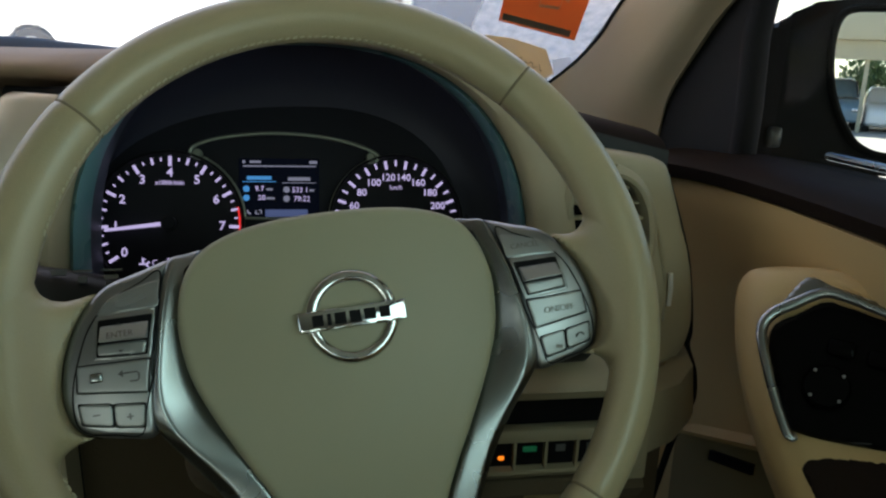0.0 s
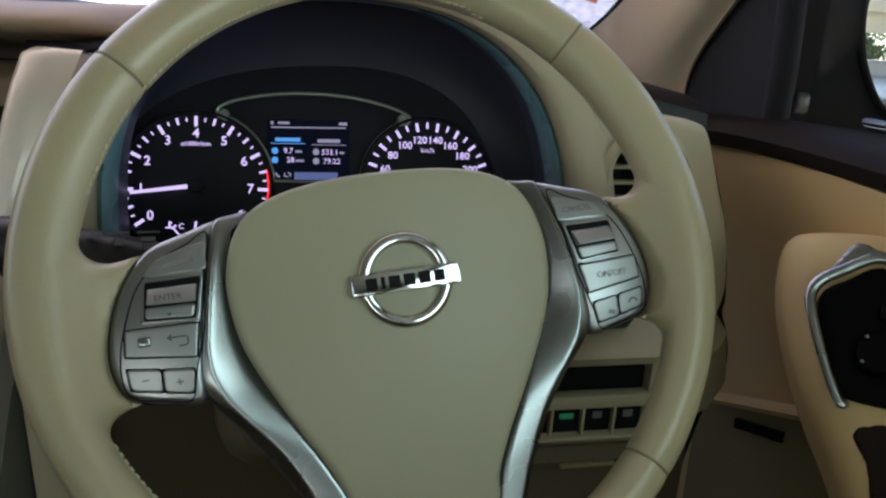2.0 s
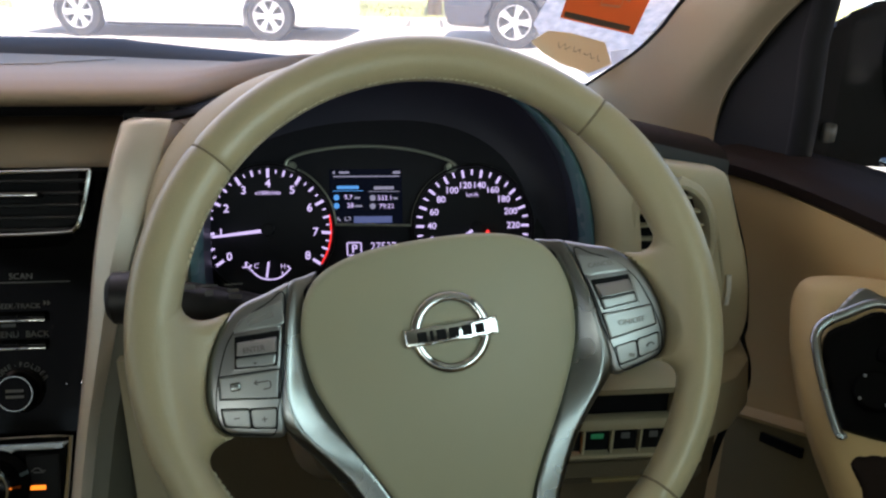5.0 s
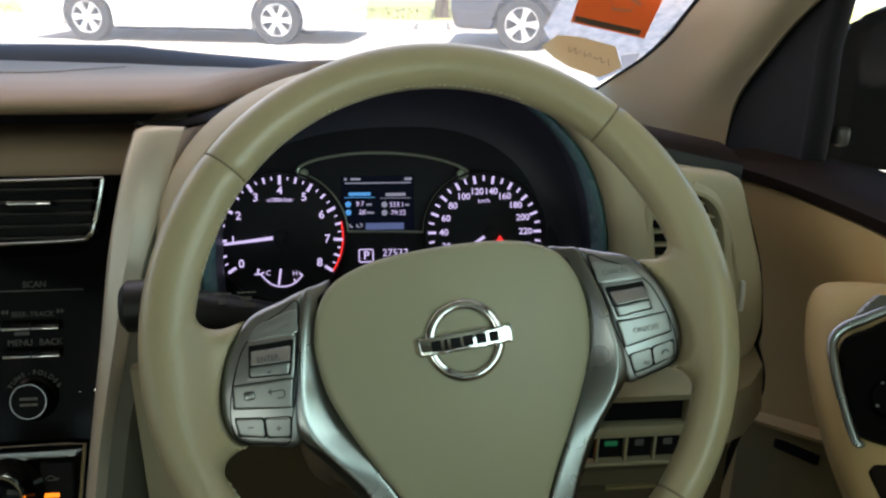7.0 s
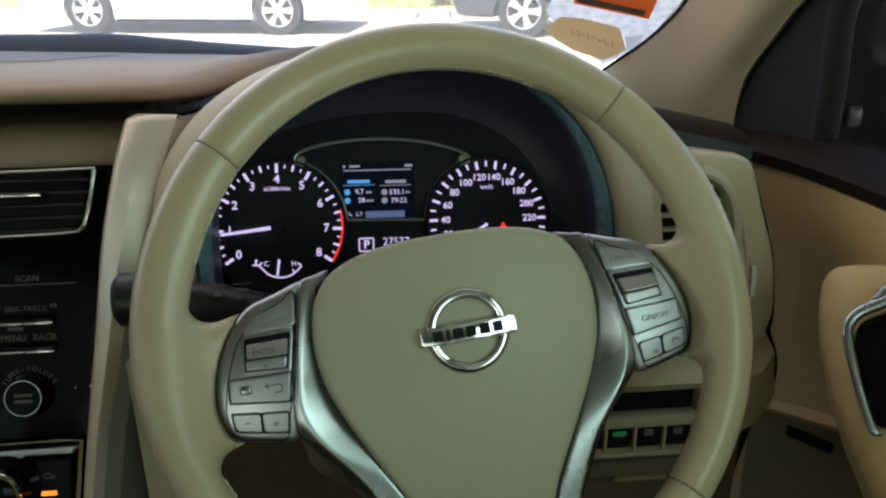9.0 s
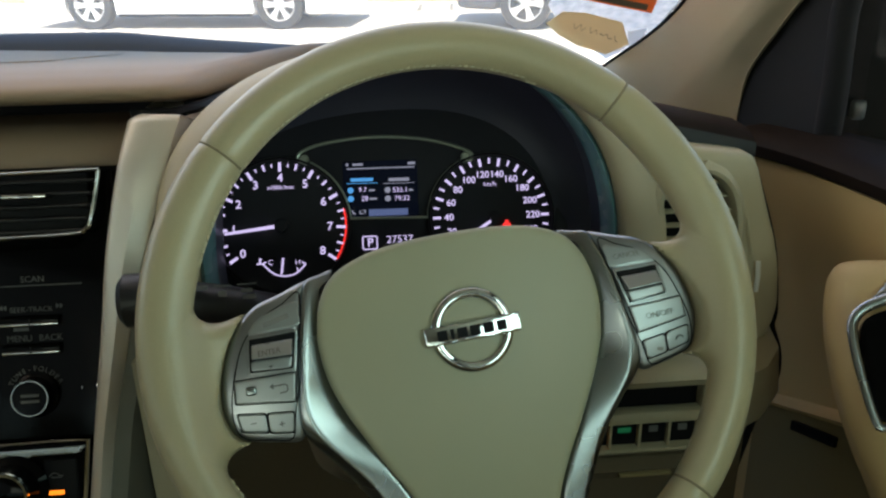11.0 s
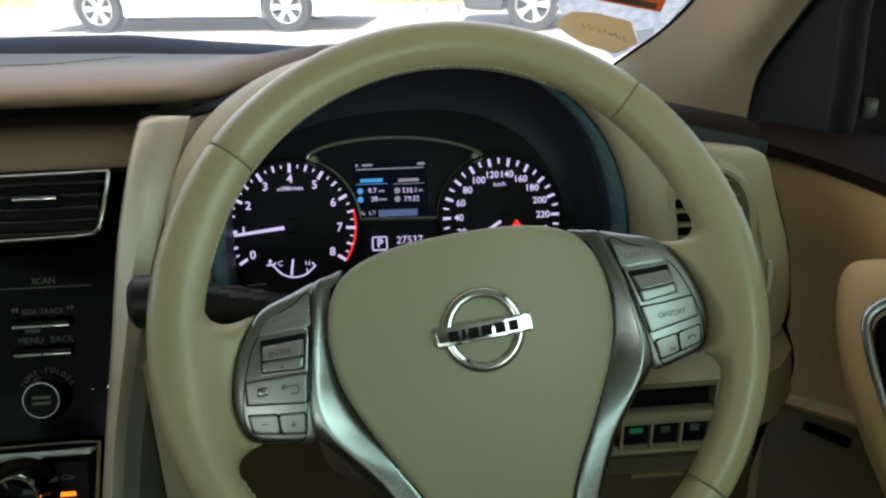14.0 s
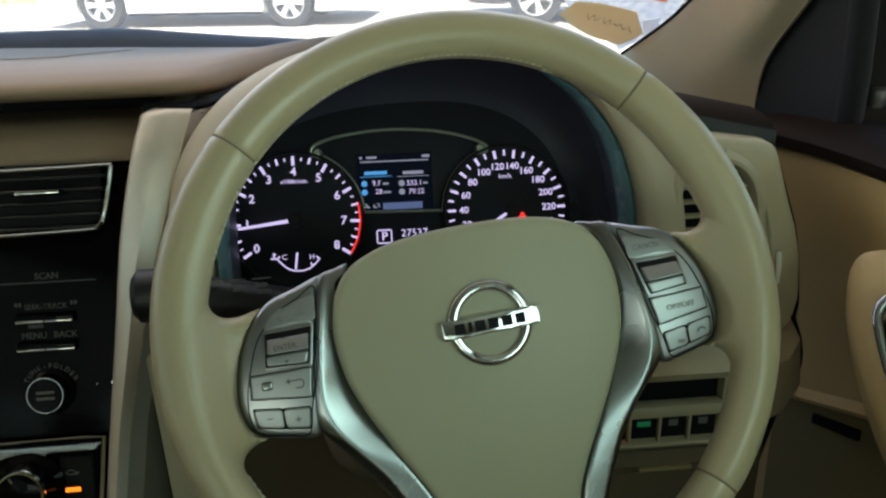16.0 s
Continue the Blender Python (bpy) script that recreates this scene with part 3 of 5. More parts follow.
        wide = part("wide_key", put(plate(quad_line(WIDE_KEY), lambda u, v: pod_top(u, v) + 0.0010, 0.005, 0.0009, 0.0006)), BUTTON, pod)
        for spot in SMALL_KEYS:
            part("key_gap", put(plate(quad_line(grown(spot, 0.0006)), lambda u, v: pod_top(u, v) + 0.0003, 0.004, 0.0004, 0.0006)), BLACK, pod)
            part("small_key", put(plate(quad_line(spot, 0.0018), lambda u, v: pod_top(u, v) + 0.0010, 0.005, 0.0009, 0.0006)), BUTTON, pod)

        def mark(shape, lift=0.0012, mat=INK, slope=0.0):
            v = np.array(shape[0], float)
            v[:, 2] += pod_top(v[:, 0], v[:, 1]) + lift + slope * (0.0150 - v[:, 1])
            part("printed_mark", (v.tolist(), shape[1]), mat, pod, "dark printed symbol")

        if side < 0:
            mark(lettering("ENTER", 0.0043, -0.1146, 0.0074), 0.0011, INK, 0.45)
            mark(([(-0.1163, -0.0003, 0), (-0.1137, -0.0003, 0), (-0.1150, -0.0018, 0)], [(0, 1, 2)]), 0.0024)
            mark(([(-0.1163, 0.0120, 0), (-0.1137, 0.0120, 0), (-0.1150, 0.0135, 0)], [(0, 1, 2)]), 0.0011, INK, 0.45)
            part("key_nub", moved(block(-0.0030, 0.0030, -0.0024, 0.0024, 0, 0.0032, 0.0010, 3), Matrix.Translation((-0.1280, -0.0125, 0.0102))), SILVER, pod, "small raised nub")
            mark(stroke([(-0.1155, -0.0122), (-0.1090, -0.0122), (-0.1080, -0.0130), (-0.1080, -0.0155), (-0.1090, -0.0166), (-0.1125, -0.0166)], 0.0008, 0, 0.0002))
            mark(([(-0.1155, -0.0103, 0.0001), (-0.1155, -0.0141, 0.0001), (-0.1178, -0.0122, 0.0001)], [(0, 1, 2)]))
            mark(stroke([(-0.1315, -0.0308), (-0.1282, -0.0308)], 0.0007, 0, 0.0002))
            mark(stroke([(-0.1160, -0.0340), (-0.1127, -0.0340)], 0.0007, 0, 0.0002))
            mark(stroke([(-0.11435, -0.0324), (-0.11435, -0.0356)], 0.0007, 0, 0.0002))
            mark(stroke([(-0.1160, 0.0225), (-0.1010, 0.0260)], 0.0030, 0, 0.0001), 0.0006, DIM)
        else:
            mark(lettering("ON/OFF", 0.0052, 0.1205, -0.0142), 0.0012, DIM)
            mark(lettering("CANCEL", 0.0046, 0.1080, 0.0250), 0.0006, DIM)
            mark(stroke(smooth_line([(0.1282, -0.0320, 0), (0.1296, -0.0301, 0), (0.1322, -0.0299, 0), (0.1336, -0.0314, 0)], 4), 0.0010, 0, 0.0002))
            mark(stroke([(0.1150, -0.0350), (0.1190, -0.0360)], 0.0022, 0, 0.0001), 0.0012, DIM)

    # round maker's badge with a plain bar across it
    ring_line = [(0.0186, 0.0185), (0.0185, 0.0215), (0.0188, 0.0224), (0.0197, 0.0230), (0.0220, 0.0232), (0.0238, 0.0226), (0.0246, 0.0216), (0.0250, 0.0200), (0.0250, 0.0180)]
    badge = part("badge_ring", sheet([[(0.0014 + r * math.cos(q), -0.0012 + r * math.sin(q), h) for q in (2 * math.pi * k / 80 for k in range(80))] for r, h in ring_line], True), CHROME, w, "chrome ring badge")
    part("badge_bar", plate(box_line(-0.0270, 0.0300, -0.0068, 0.0040, 0.0008), lambda u, v: 0.0262 - 2.6 * u ** 2 - 10 * (v + 0.0014) ** 2, 0.007, 0.0008, 0.0009), CHROME, badge, "chrome bar across the badge")
    x = -0.0200
    for wide in (0.0060, 0.0022, 0.0060, 0.0060, 0.0064, 0.0060):
        part("badge_mark", block(x, x + wide, -0.0044, 0.0016, 0.0235, 0.0265 - 2.6 * (x + wide / 2) ** 2, 0.0003, 1), BLACK, badge, "plain dark block on the badge bar")
        x += wide + 0.0017
    return w


steering_wheel()
COLUMN = WHEEL @ Matrix.Rotation(radians(-WHEEL_TURN), 4, "Z")
col = thing("steering_column", COLUMN, "beige plastic steering column shroud behind the wheel", "steering column")
part("upper_shroud", solid([[((0.052 + e) * math.copysign(abs(math.cos(q)) ** 0.6, math.cos(q)), -0.030 + (0.044 + e) * math.copysign(abs(math.sin(q)) ** 0.6, math.sin(q)), z)
                             for q in (2 * math.pi * k / 36 for k in range(36))] for z, e in ((-0.034, -0.012), (-0.040, -0.003), (-0.060, 0.004), (-0.120, 0.010), (-0.200, 0.016))]), BLACK, col, "black upper shroud")
part("lower_shroud", solid([[(-0.012 + (0.084 + e) * math.copysign(abs(math.cos(q)) ** 0.6, math.cos(q)), -0.075 + (0.040 + e) * math.copysign(abs(math.sin(q)) ** 0.6, math.sin(q)), z)
                             for q in (2 * math.pi * k / 36 for k in range(36))] for z, e in ((-0.060, -0.024), (-0.066, -0.012), (-0.090, -0.004), (-0.140, 0.004), (-0.220, 0.010))]), material("tan column plastic", (0.125, 0.098, 0.062), 0.6, vary=0.08, grain=0.0005, size=900), col, "tan lower shroud")


def stalk(label, reach, z, drop, marks, size=1.0):
    s = thing("column_stalk", COLUMN, label, "stalk lever")
    side = 1 if reach > 0 else -1
    line = smooth_line([(side * 0.045, -0.010 + drop * 0.2, z), (side * 0.10, -0.004 + drop * 0.5, z + 0.004), (reach * 0.82, drop * 0.8, z + 0.008), (reach, drop, z + 0.010)], 6)
    n = len(line)
    body = part("lever", tube(line, [size * (0.0085 + 0.0075 * min(1, i / (n * 0.55))) for i in range(n)], 16), STALK, s)
    end = Vector(line[-1])
    part("end_cap", tube([end - Vector((side * 0.030, 0, 0)), end - Vector((side * 0.028, 0, 0)), end + Vector((side * 0.004, 0, 0)), end + Vector((side * 0.008, 0, 0))], [size * r for r in (0.0165, 0.0178, 0.0178, 0.0130)], 20), STALK, s, "dark grey end knob")
    for k, (x, y, wd, hg) in enumerate(marks):
        part("printed_mark", block(x - wd / 2, x + wd / 2, y - hg / 2, y + hg / 2, z + 0.0205, z + 0.0236), FAINT, s, "pale printed symbol")
    return s


stalk("black plastic wiper stalk with pale printed symbols", -0.206, -0.085, 0.034, ((-0.1602, 0.0378, 0.0080, 0.0030), (-0.1470, 0.0382, 0.0110, 0.0012), (-0.1470, 0.0330, 0.0050, 0.0040), (-0.1310, 0.0382, 0.0120, 0.0010), (-0.1313, 0.0340, 0.0075, 0.0026), (-0.1300, 0.0297, 0.0085, 0.0030)))
stalk("black plastic indicator stalk behind the wheel", 0.166, -0.085, -0.026, (), 0.62)

# ---- instrument cluster ----
CLUSTER = axes_at((-0.040, 0.672, 1.045), (1, -0.02, 0), (0, math.sin(radians(22)), math.cos(radians(22))))
TACH, SPEED = (-0.0869, -0.0058), (0.0866, -0.0043)


def dial(cl, centre, r, name):
    cx, cy = centre
    at = Matrix.Translation((cx, cy, 0))
    g = part(name, moved(disc(r, 0.001), at), FACE, cl, "black round dial with lit lilac marks", smooth=False)
    part("bezel", moved(ring(r + 0.0008, 0.0026, 0.0, 0.0060, 72), at), BLACK, g, "thin dark bezel ring")
    return g


def tick(g, cx, cy, deg, r0, r1, wide, mat=None):
    q = radians(deg)
    a, b = (cx + r0 * math.cos(q), cy + r0 * math.sin(q)), (cx + r1 * math.cos(q), cy + r1 * math.sin(q))
    part("tick", stroke([a, b], wide, 0.0012, 0.0018), mat or WHITE_GLOW, g)


def instrument_cluster():
    cl = thing("instrument_cluster", CLUSTER, "lit instrument cluster with two dials and a centre display", "instrument cluster")
    part("backing", block(-0.165, 0.165, -0.070, 0.100, -0.020, -0.0005, 0.004), FACE, cl, "black cluster backing")
    # rev counter
    g = dial(cl, TACH, 0.0545, "rev_counter")
    for i in range(33):
        deg = 214 - 31 * i / 4
        major, half = i % 4 == 0, i % 2 == 0
        tick(g, *TACH, deg, 0.0446 if major else 0.0470 if half else 0.0485, 0.0522 if major or half else 0.0512, 0.0024 if major else 0.0018 if half else 0.0012)
    for k in range(9):
        q = radians(214 - 31 * k)
        part("numeral", lettering(str(k), 0.0096, TACH[0] + 0.0393 * math.cos(q), TACH[1] + 0.0393 * math.sin(q), 0.0014, bold=0.016), WHITE_GLOW, g)
    part("unit_text", lettering("x1000r/min", 0.0046, TACH[0], TACH[1] + 0.0315, 0.0014, bold=0.012), WHITE_GLOW, g)
    part("red_zone", stroke([(TACH[0] + 0.0524 * math.cos(radians(d)), TACH[1] + 0.0524 * math.sin(radians(d))) for d in np.linspace(-34, 14, 20)], 0.0014, 0.0012, 0.0017), RED_GLOW, g, "red rev limit arc")
    q = radians(186.6)
    part("needle", solid([[(TACH[0] + r * math.cos(q) - s * wd * math.sin(q), TACH[1] + r * math.sin(q) + s * wd * math.cos(q), h) for s, h in ((-1, 0.004), (1, 0.004), (1, 0.0055), (-1, 0.0055))]
                          for r, wd in ((0.0050, 0.0015), (0.0465, 0.0010))]), WHITE_GLOW, g, "lit needle near idle")
    part("needle_hub", moved(lathe([(0.0056, 0.001), (0.0056, 0.0062), (0.0046, 0.0070)], 24), Matrix.Translation((*TACH, 0))), FACE, g, "black needle hub")
    tx, ty = TACH
    arc = smooth_line([(tx - 0.0168, ty - 0.0310, 0), (tx - 0.0085, ty - 0.0390, 0), (tx + 0.0008, ty - 0.0415, 0), (tx + 0.0100, ty - 0.0395, 0), (tx + 0.0180, ty - 0.0325, 0)], 8)
    part("temperature_arc", stroke(arc, 0.0012, 0.0012, 0.0017), WHITE_GLOW, g)
    part("temperature_tick", stroke([(tx - 0.0168, ty - 0.0312), (tx - 0.0142, ty - 0.0290)], 0.0013, 0.0012, 0.0017), WHITE_GLOW, g)
    part("temperature_tick", stroke([(tx + 0.0180, ty - 0.0327), (tx + 0.0152, ty - 0.0300)], 0.0013, 0.0012, 0.0017), WHITE_GLOW, g)
    part("temperature_tick", stroke([(tx + 0.0118, ty - 0.0380), (tx + 0.0108, ty - 0.0350)], 0.0010, 0.0012, 0.0017), WHITE_GLOW, g)
    part("temperature_needle", stroke([(tx - 0.0016, ty - 0.0400), (tx + 0.0002, ty - 0.0265)], 0.0016, 0.0030, 0.0040), WHITE_GLOW, g)
    part("numeral", lettering("C", 0.0060, tx - 0.0105, ty - 0.0300, 0.0014), WHITE_GLOW, g)
    part("numeral", lettering("H", 0.0060, tx + 0.0117, ty - 0.0306, 0.0014), WHITE_GLOW, g)
    part("coolant_symbol", joined(stroke([(tx - 0.0190, ty - 0.0262), (tx - 0.0190, ty - 0.0305)], 0.0014, 0.0012, 0.0017),
                                  stroke([(tx - 0.0190, ty - 0.0272), (tx - 0.0172, ty - 0.0272)], 0.0009, 0.0012, 0.0017),
                                  stroke([(tx - 0.0218, ty - 0.0308), (tx - 0.0165, ty - 0.0308)], 0.0012, 0.0012, 0.0017)), WHITE_GLOW, g)
    # speedometer
    g = dial(cl, SPEED, 0.0512, "speedometer")
    for i in range(27):
        deg = 90 - (i * 10 - 130) * 1.0
        major = i % 2 == 0
        tick(g, *SPEED, deg, 0.0420 if major else 0.0440, 0.0487, 0.0022 if major else 0.0016)
    for s in range(0, 261, 20):
        q = radians(90 - (s - 130) * 1.0)
        part("numeral", lettering(str(s), 0.0078, SPEED[0] + 0.0353 * math.cos(q), SPEED[1] + 0.0353 * math.sin(q), 0.0014, bold=0.014), WHITE_GLOW, g)
    part("unit_text", lettering("km/h", 0.0052, SPEED[0], SPEED[1] + 0.0268, 0.0014), WHITE_GLOW, g)
    q = radians(212)
    part("needle", stroke([(SPEED[0] - 0.0008, SPEED[1] - 0.0042), (SPEED[0] - 0.0310, SPEED[1] - 0.0236)], 0.0024, 0.004, 0.0055), WHITE_GLOW, g, "lit needle at rest")
    part("needle_hub", moved(lathe([(0.0060, 0.001), (0.0060, 0.003), (0.0050, 0.0035)], 24), Matrix.Translation((SPEED[0] + 0.003, SPEED[1] - 0.002, 0))), FACE, g, "black needle hub")
    bx, by = 0.0988, -0.0152
    part("belt_warning", ([(bx + dx, by + dy, 0.0060) for dx, dy in ((-0.0046, 0), (0.0046, 0), (0.0034, 0.0036), (0.0014, 0.0052), (0.0014, 0.0066), (0.0, 0.0074), (-0.0014, 0.0066), (-0.0014, 0.0052), (-0.0034, 0.0036))], [tuple(range(9))]),
         RED_GLOW, g, "red seat belt warning lamp", smooth=False)
    # arched centre surround and display
    arch = smooth_line([(-0.0640, 0.0440, 0), (-0.0712, 0.0475, 0), (-0.0687, 0.0540, 0), (-0.0523, 0.0600, 0), (-0.0241, 0.0640, 0), (0.004, 0.0644, 0), (0.0321, 0.0616, 0), (0.0555, 0.0560, 0), (0.0712, 0.0490, 0), (0.0706, 0.0430, 0), (0.0620, 0.0425, 0)], 8)
    part("centre_arch", tube([(p.x, p.y, 0.0035) for p in arch], 0.0014, 8), OLIVE, cl, "thin olive metal arch")
    left = smooth_line([(TACH[0] + 0.0568 * math.cos(radians(d)), TACH[1] + 0.0568 * math.sin(radians(d)), 0.0035) for d in np.linspace(64, 4, 14)], 3)
    right = smooth_line([(SPEED[0] + 0.0526 * math.cos(radians(d)), SPEED[1] + 0.0526 * math.sin(radians(d)), 0.0035) for d in np.linspace(179, 118, 14)], 3)
    part("centre_arch", tube([*left, *right], 0.0011, 8), OLIVE, cl, "thin olive metal arch")
    for x, y in ((-0.0665, 0.0480), (0.0668, 0.0462)):
        part("arch_corner", moved(lathe([(0.0040, 0.001), (0.0038, 0.004), (0.0028, 0.0052)], 20), Matrix.Translation((x, y, 0))), OLIVE, cl)
    d = part("centre_display", block(-0.0355, 0.0262, -0.0018, 0.0452, 0.0002, 0.0010), SCREEN_GLOW, cl, "small dark blue lit trip display", smooth=False)
    z0, z1 = 0.0011, 0.0014

    def bar(x0, x1, y0, y1, mat):
        part("display_mark", block(x0, x1, y0, y1, z0, z1), mat, d, smooth=False)

    bar(-0.0322, 0.0238, 0.0386, 0.0396, GREY_GLOW)
    bar(-0.0326, -0.0306, 0.0413, 0.0436, GREY_GLOW)
    bar(-0.0272, -0.0186, 0.0416, 0.0434, GREY_GLOW)
    bar(0.0185, 0.0248, 0.0412, 0.0434, GREY_GLOW)
    bar(-0.0292, -0.0106, 0.0284, 0.0312, BLUE_GLOW)
    bar(-0.0327, -0.0070, 0.0266, 0.0271, BLUE_GLOW)
    bar(0.0022, 0.0192, 0.0278, 0.0304, GREY_GLOW)
    bar(-0.0023, 0.0235, 0.0258, 0.0263, GREY_GLOW)
    for y in (0.0212, 0.0142):
        part("display_mark", joined(disc(0.0025, z1, 20, -0.0296, y)), BLUE_GLOW, d, smooth=False)
        part("display_mark", joined(disc(0.0025, z1, 20, 0.0010, y - 0.0006)), GREY_GLOW, d, smooth=False)
    for words, x, y in (("9.7", -0.0196, 0.0212), ("28", -0.0180, 0.0142), ("533.1", 0.0115, 0.0203), ("79:22", 0.0128, 0.0133)):
        part("display_figures", lettering(words, 0.0058, x, y, z1), WHITE_GLOW, d)
    bar(-0.0144, -0.0096, 0.0200, 0.0216, GREY_GLOW)
    bar(-0.0144, -0.0080, 0.0130, 0.0146, GREY_GLOW)
    bar(0.0186, 0.0222, 0.0193, 0.0209, GREY_GLOW)
    bar(-0.0152, 0.0172, -0.0006, 0.0050, BAND_GLOW)
    part("display_mark", stroke([(-0.0288, 0.0046), (-0.0284, 0.0026), (-0.0262, 0.0016)], 0.0014, z0, z1), GREY_GLOW, d)
    part("display_mark", joined(stroke([(-0.0222, 0.0044), (-0.0228, 0.0020), (-0.0200, 0.0016)], 0.0011, z0, z1), stroke([(-0.0200, 0.0046), (-0.0182, 0.0040), (-0.0184, 0.0018)], 0.0011, z0, z1)), GREY_GLOW, d)
    # gear letter and the odometer
    p = part("gear_box", joined(*[stroke(q, 0.0011, z0, z1) for q in ([(-0.0205, -0.0280), (-0.0100, -0.0280), (-0.0094, -0.0274), (-0.0094, -0.0180), (-0.0100, -0.0174), (-0.0205, -0.0174), (-0.0211, -0.0180), (-0.0211, -0.0274), (-0.0205, -0.0280)],)]), WHITE_GLOW, cl, "lit gear letter box")
    part("gear_letter", lettering("P", 0.0098, -0.0150, -0.0228, z1, bold=0.016), WHITE_GLOW, p)
    part("odometer_figures", lettering("27537", 0.0088, 0.0095, -0.0208, z1), WHITE_GLOW, cl, "lit odometer figures")
    return cl


instrument_cluster()


# ---- dashboard ----
HERE = Matrix.Identity(4)
SLATE = material("dark slate plastic", (0.020, 0.024, 0.028), 0.5, vary=0.15, spec=0.3, grain=0.0004, size=900)
dash = thing("dashboard", HERE, "beige moulded dashboard with dark brown end cap", "dashboard")


def along_x(section, x0, x1, n=24, bow=0.0):
    """A moulding of one closed section (y, z) drawn along x; bow brings its ends towards the driver."""
    rows = []
    for i in range(n + 1):
        x = x0 + (x1 - x0) * i / n
        b = -bow * ((x + 0.35) / 0.7) ** 2
        rows.append([(x, y + b * min(1, max(0, (y - 0.6) / 0.5)), z) for y, z in section])
    return solid(rows)


def far_edge(x):
    """Where the pad meets the windscreen: it curves back towards the driver's side."""
    return float(np.interp(x, [-1.2, -0.9, -0.5, -0.34, -0.14, 0.10], [1.02, 1.06, 1.075, 1.05, 0.99, 0.97])), float(np.interp(x, [-0.5, -0.14, 0.1], [1.1362, 1.1327, 1.125]))


rows = []
for x in [*np.linspace(-1.12, -0.22, 30), *np.linspace(-0.21, -0.11, 18), -0.05, 0.02, 0.10]:
    fy, fz = far_edge(x)
    soft = [(p.x, p.y) for p in smooth_line([(fy + 0.03, fz - 0.004, 0), (fy, fz, 0), (fy * 0.5 + 0.41, 0.5 * fz + 0.581, 0), (0.745, 1.1635, 0), (0.690, 1.1645, 0), (0.668, 1.1605, 0), (0.660, 1.1545, 0), (0.663, 1.1490, 0), (0.675, 1.1450, 0)], 6)]
    # the front lip sweeps away behind the instrument hood
    away = float(np.interp(x, [-0.205, -0.194, -0.183, -0.168, -0.138, -0.10], [0, 0.006, 0.024, 0.084, 0.170, 0.25]))
    rows.append([(x, y + away * max(0, (fy - y) / (fy - 0.66)), z - 0.04 * away) for y, z in soft + [(0.72, 1.136), (fy + 0.03, 1.08)]])
part("top_pad", solid(rows), PAD, dash, "soft beige upper dash pad")
band_line = [(p.x, p.y) for p in smooth_line([(0.790, 1.114, 0), (0.715, 1.1225, 0), (0.692, 1.1225, 0), (0.678, 1.117, 0), (0.669, 1.106, 0), (0.666, 1.098, 0)], 5)]
part("lower_band", along_x(band_line + [(0.69, 1.095), (0.79, 1.10)], -1.12, -0.190, 20), PAD, dash, "beige band under the pad")
gap = smooth_line([(-0.230, 0.668, 1.138), (-0.205, 0.662, 1.138), (-0.194, 0.672, 1.1375), (-0.183, 0.694, 1.137), (-0.168, 0.752, 1.136), (-0.138, 0.838, 1.134), (-0.11, 0.90, 1.132)], 6)
# black tube laid in for the shadow under the pad's lip
part("shadow_gap", tube(gap, 0.0045, 8), BLACK, dash, "black strip for the shadow gap between pad and hood")
# passenger airbag seam on the pad
seam = smooth_line([(-0.85, 0.800, 1.1612), (-0.60, 0.800, 1.1610), (-0.36, 0.790, 1.1612), (-0.325, 0.820, 1.1590), (-0.30, 0.900, 1.1512)], 8)
part("airbag_seam", tube(seam, 0.0005, 6), PAD, dash, "thin airbag seam line")
rows = []
for x in np.linspace(-1.12, 0.12, 50):
    fy, fz = far_edge(x)
    h = float(np.interp(x, [-0.6, -0.345, -0.325, -0.235, -0.115, 0.12], [0.0155, 0.0185, 0.0165, 0.0116, 0.0060, 0.004]))
    rows.append([(x, fy - 0.004, fz - 0.004), (x, fy + 0.004, fz + 0.4 * h), (x, fy + 0.020, fz + 0.9 * h), (x, fy + 0.032, fz + h), (x, fy + 0.05, fz + 0.8 * h), (x, fy + 0.05, fz - 0.03)])
part("front_cowl", solid(rows), COWL, dash, "black strip along the windscreen base")

# binnacle: beige hood with a black inner visor
BX, BZ = -0.022, 1.030


def arch_point(a, b, q, low=1.0):
    c, s = math.cos(q), math.sin(q)
    return BX + a * math.copysign(abs(c) ** (2 / 2.4), c), BZ + b * math.copysign(abs(s) ** (2 / 2.4), s) * (1 if s > 0 else low)


hood_rows, visor_rows = [], []
for q in (radians(d) for d in np.linspace(-38, 218, 72)):
    hood, visor = [], []
    flat = min(1.0, max(0.0, 2.2 * math.cos(q)))  # on the fascia's side the hood stays flat to its outer edge
    for e, y, y_flat, fall in ((0.0, 0.618, 0.615, 0), (0.05, 0.604, 0.6065, 0), (0.20, 0.596, 0.6015, 0), (0.45, 0.594, 0.5995, 0), (0.72, 0.602, 0.5998, 0), (0.92, 0.622, 0.602, 0), (0.95, 0.645, 0.610, 0.003),
                               (0.75, 0.680, 0.640, 0.010), (0.45, 0.72, 0.70, 0.017), (0.2, 0.77, 0.77, 0.022)):
        x, z = arch_point(0.161 + 0.037 * e, 0.148 + 0.009 * e - fall, q)
        hood.append((x, y + flat * (y_flat - y) + 0.22 * (z - 1.05), z))
    lip = 0.25 + 0.75 * abs(math.cos(q)) ** 1.5  # the lip is thin at the crown and wide at the sides
    for e, y in ((0.0, 0.617), (-0.05, 0.612), (-0.10, 0.617), (-0.14, 0.632), (-0.16, 0.655)):
        x, z = arch_point(0.161 + 0.07 * e * lip, 0.148 + 0.07 * e * lip, q)
        visor.append((x, y + 0.22 * (z - 1.05), z))
    hood_rows.append(hood)
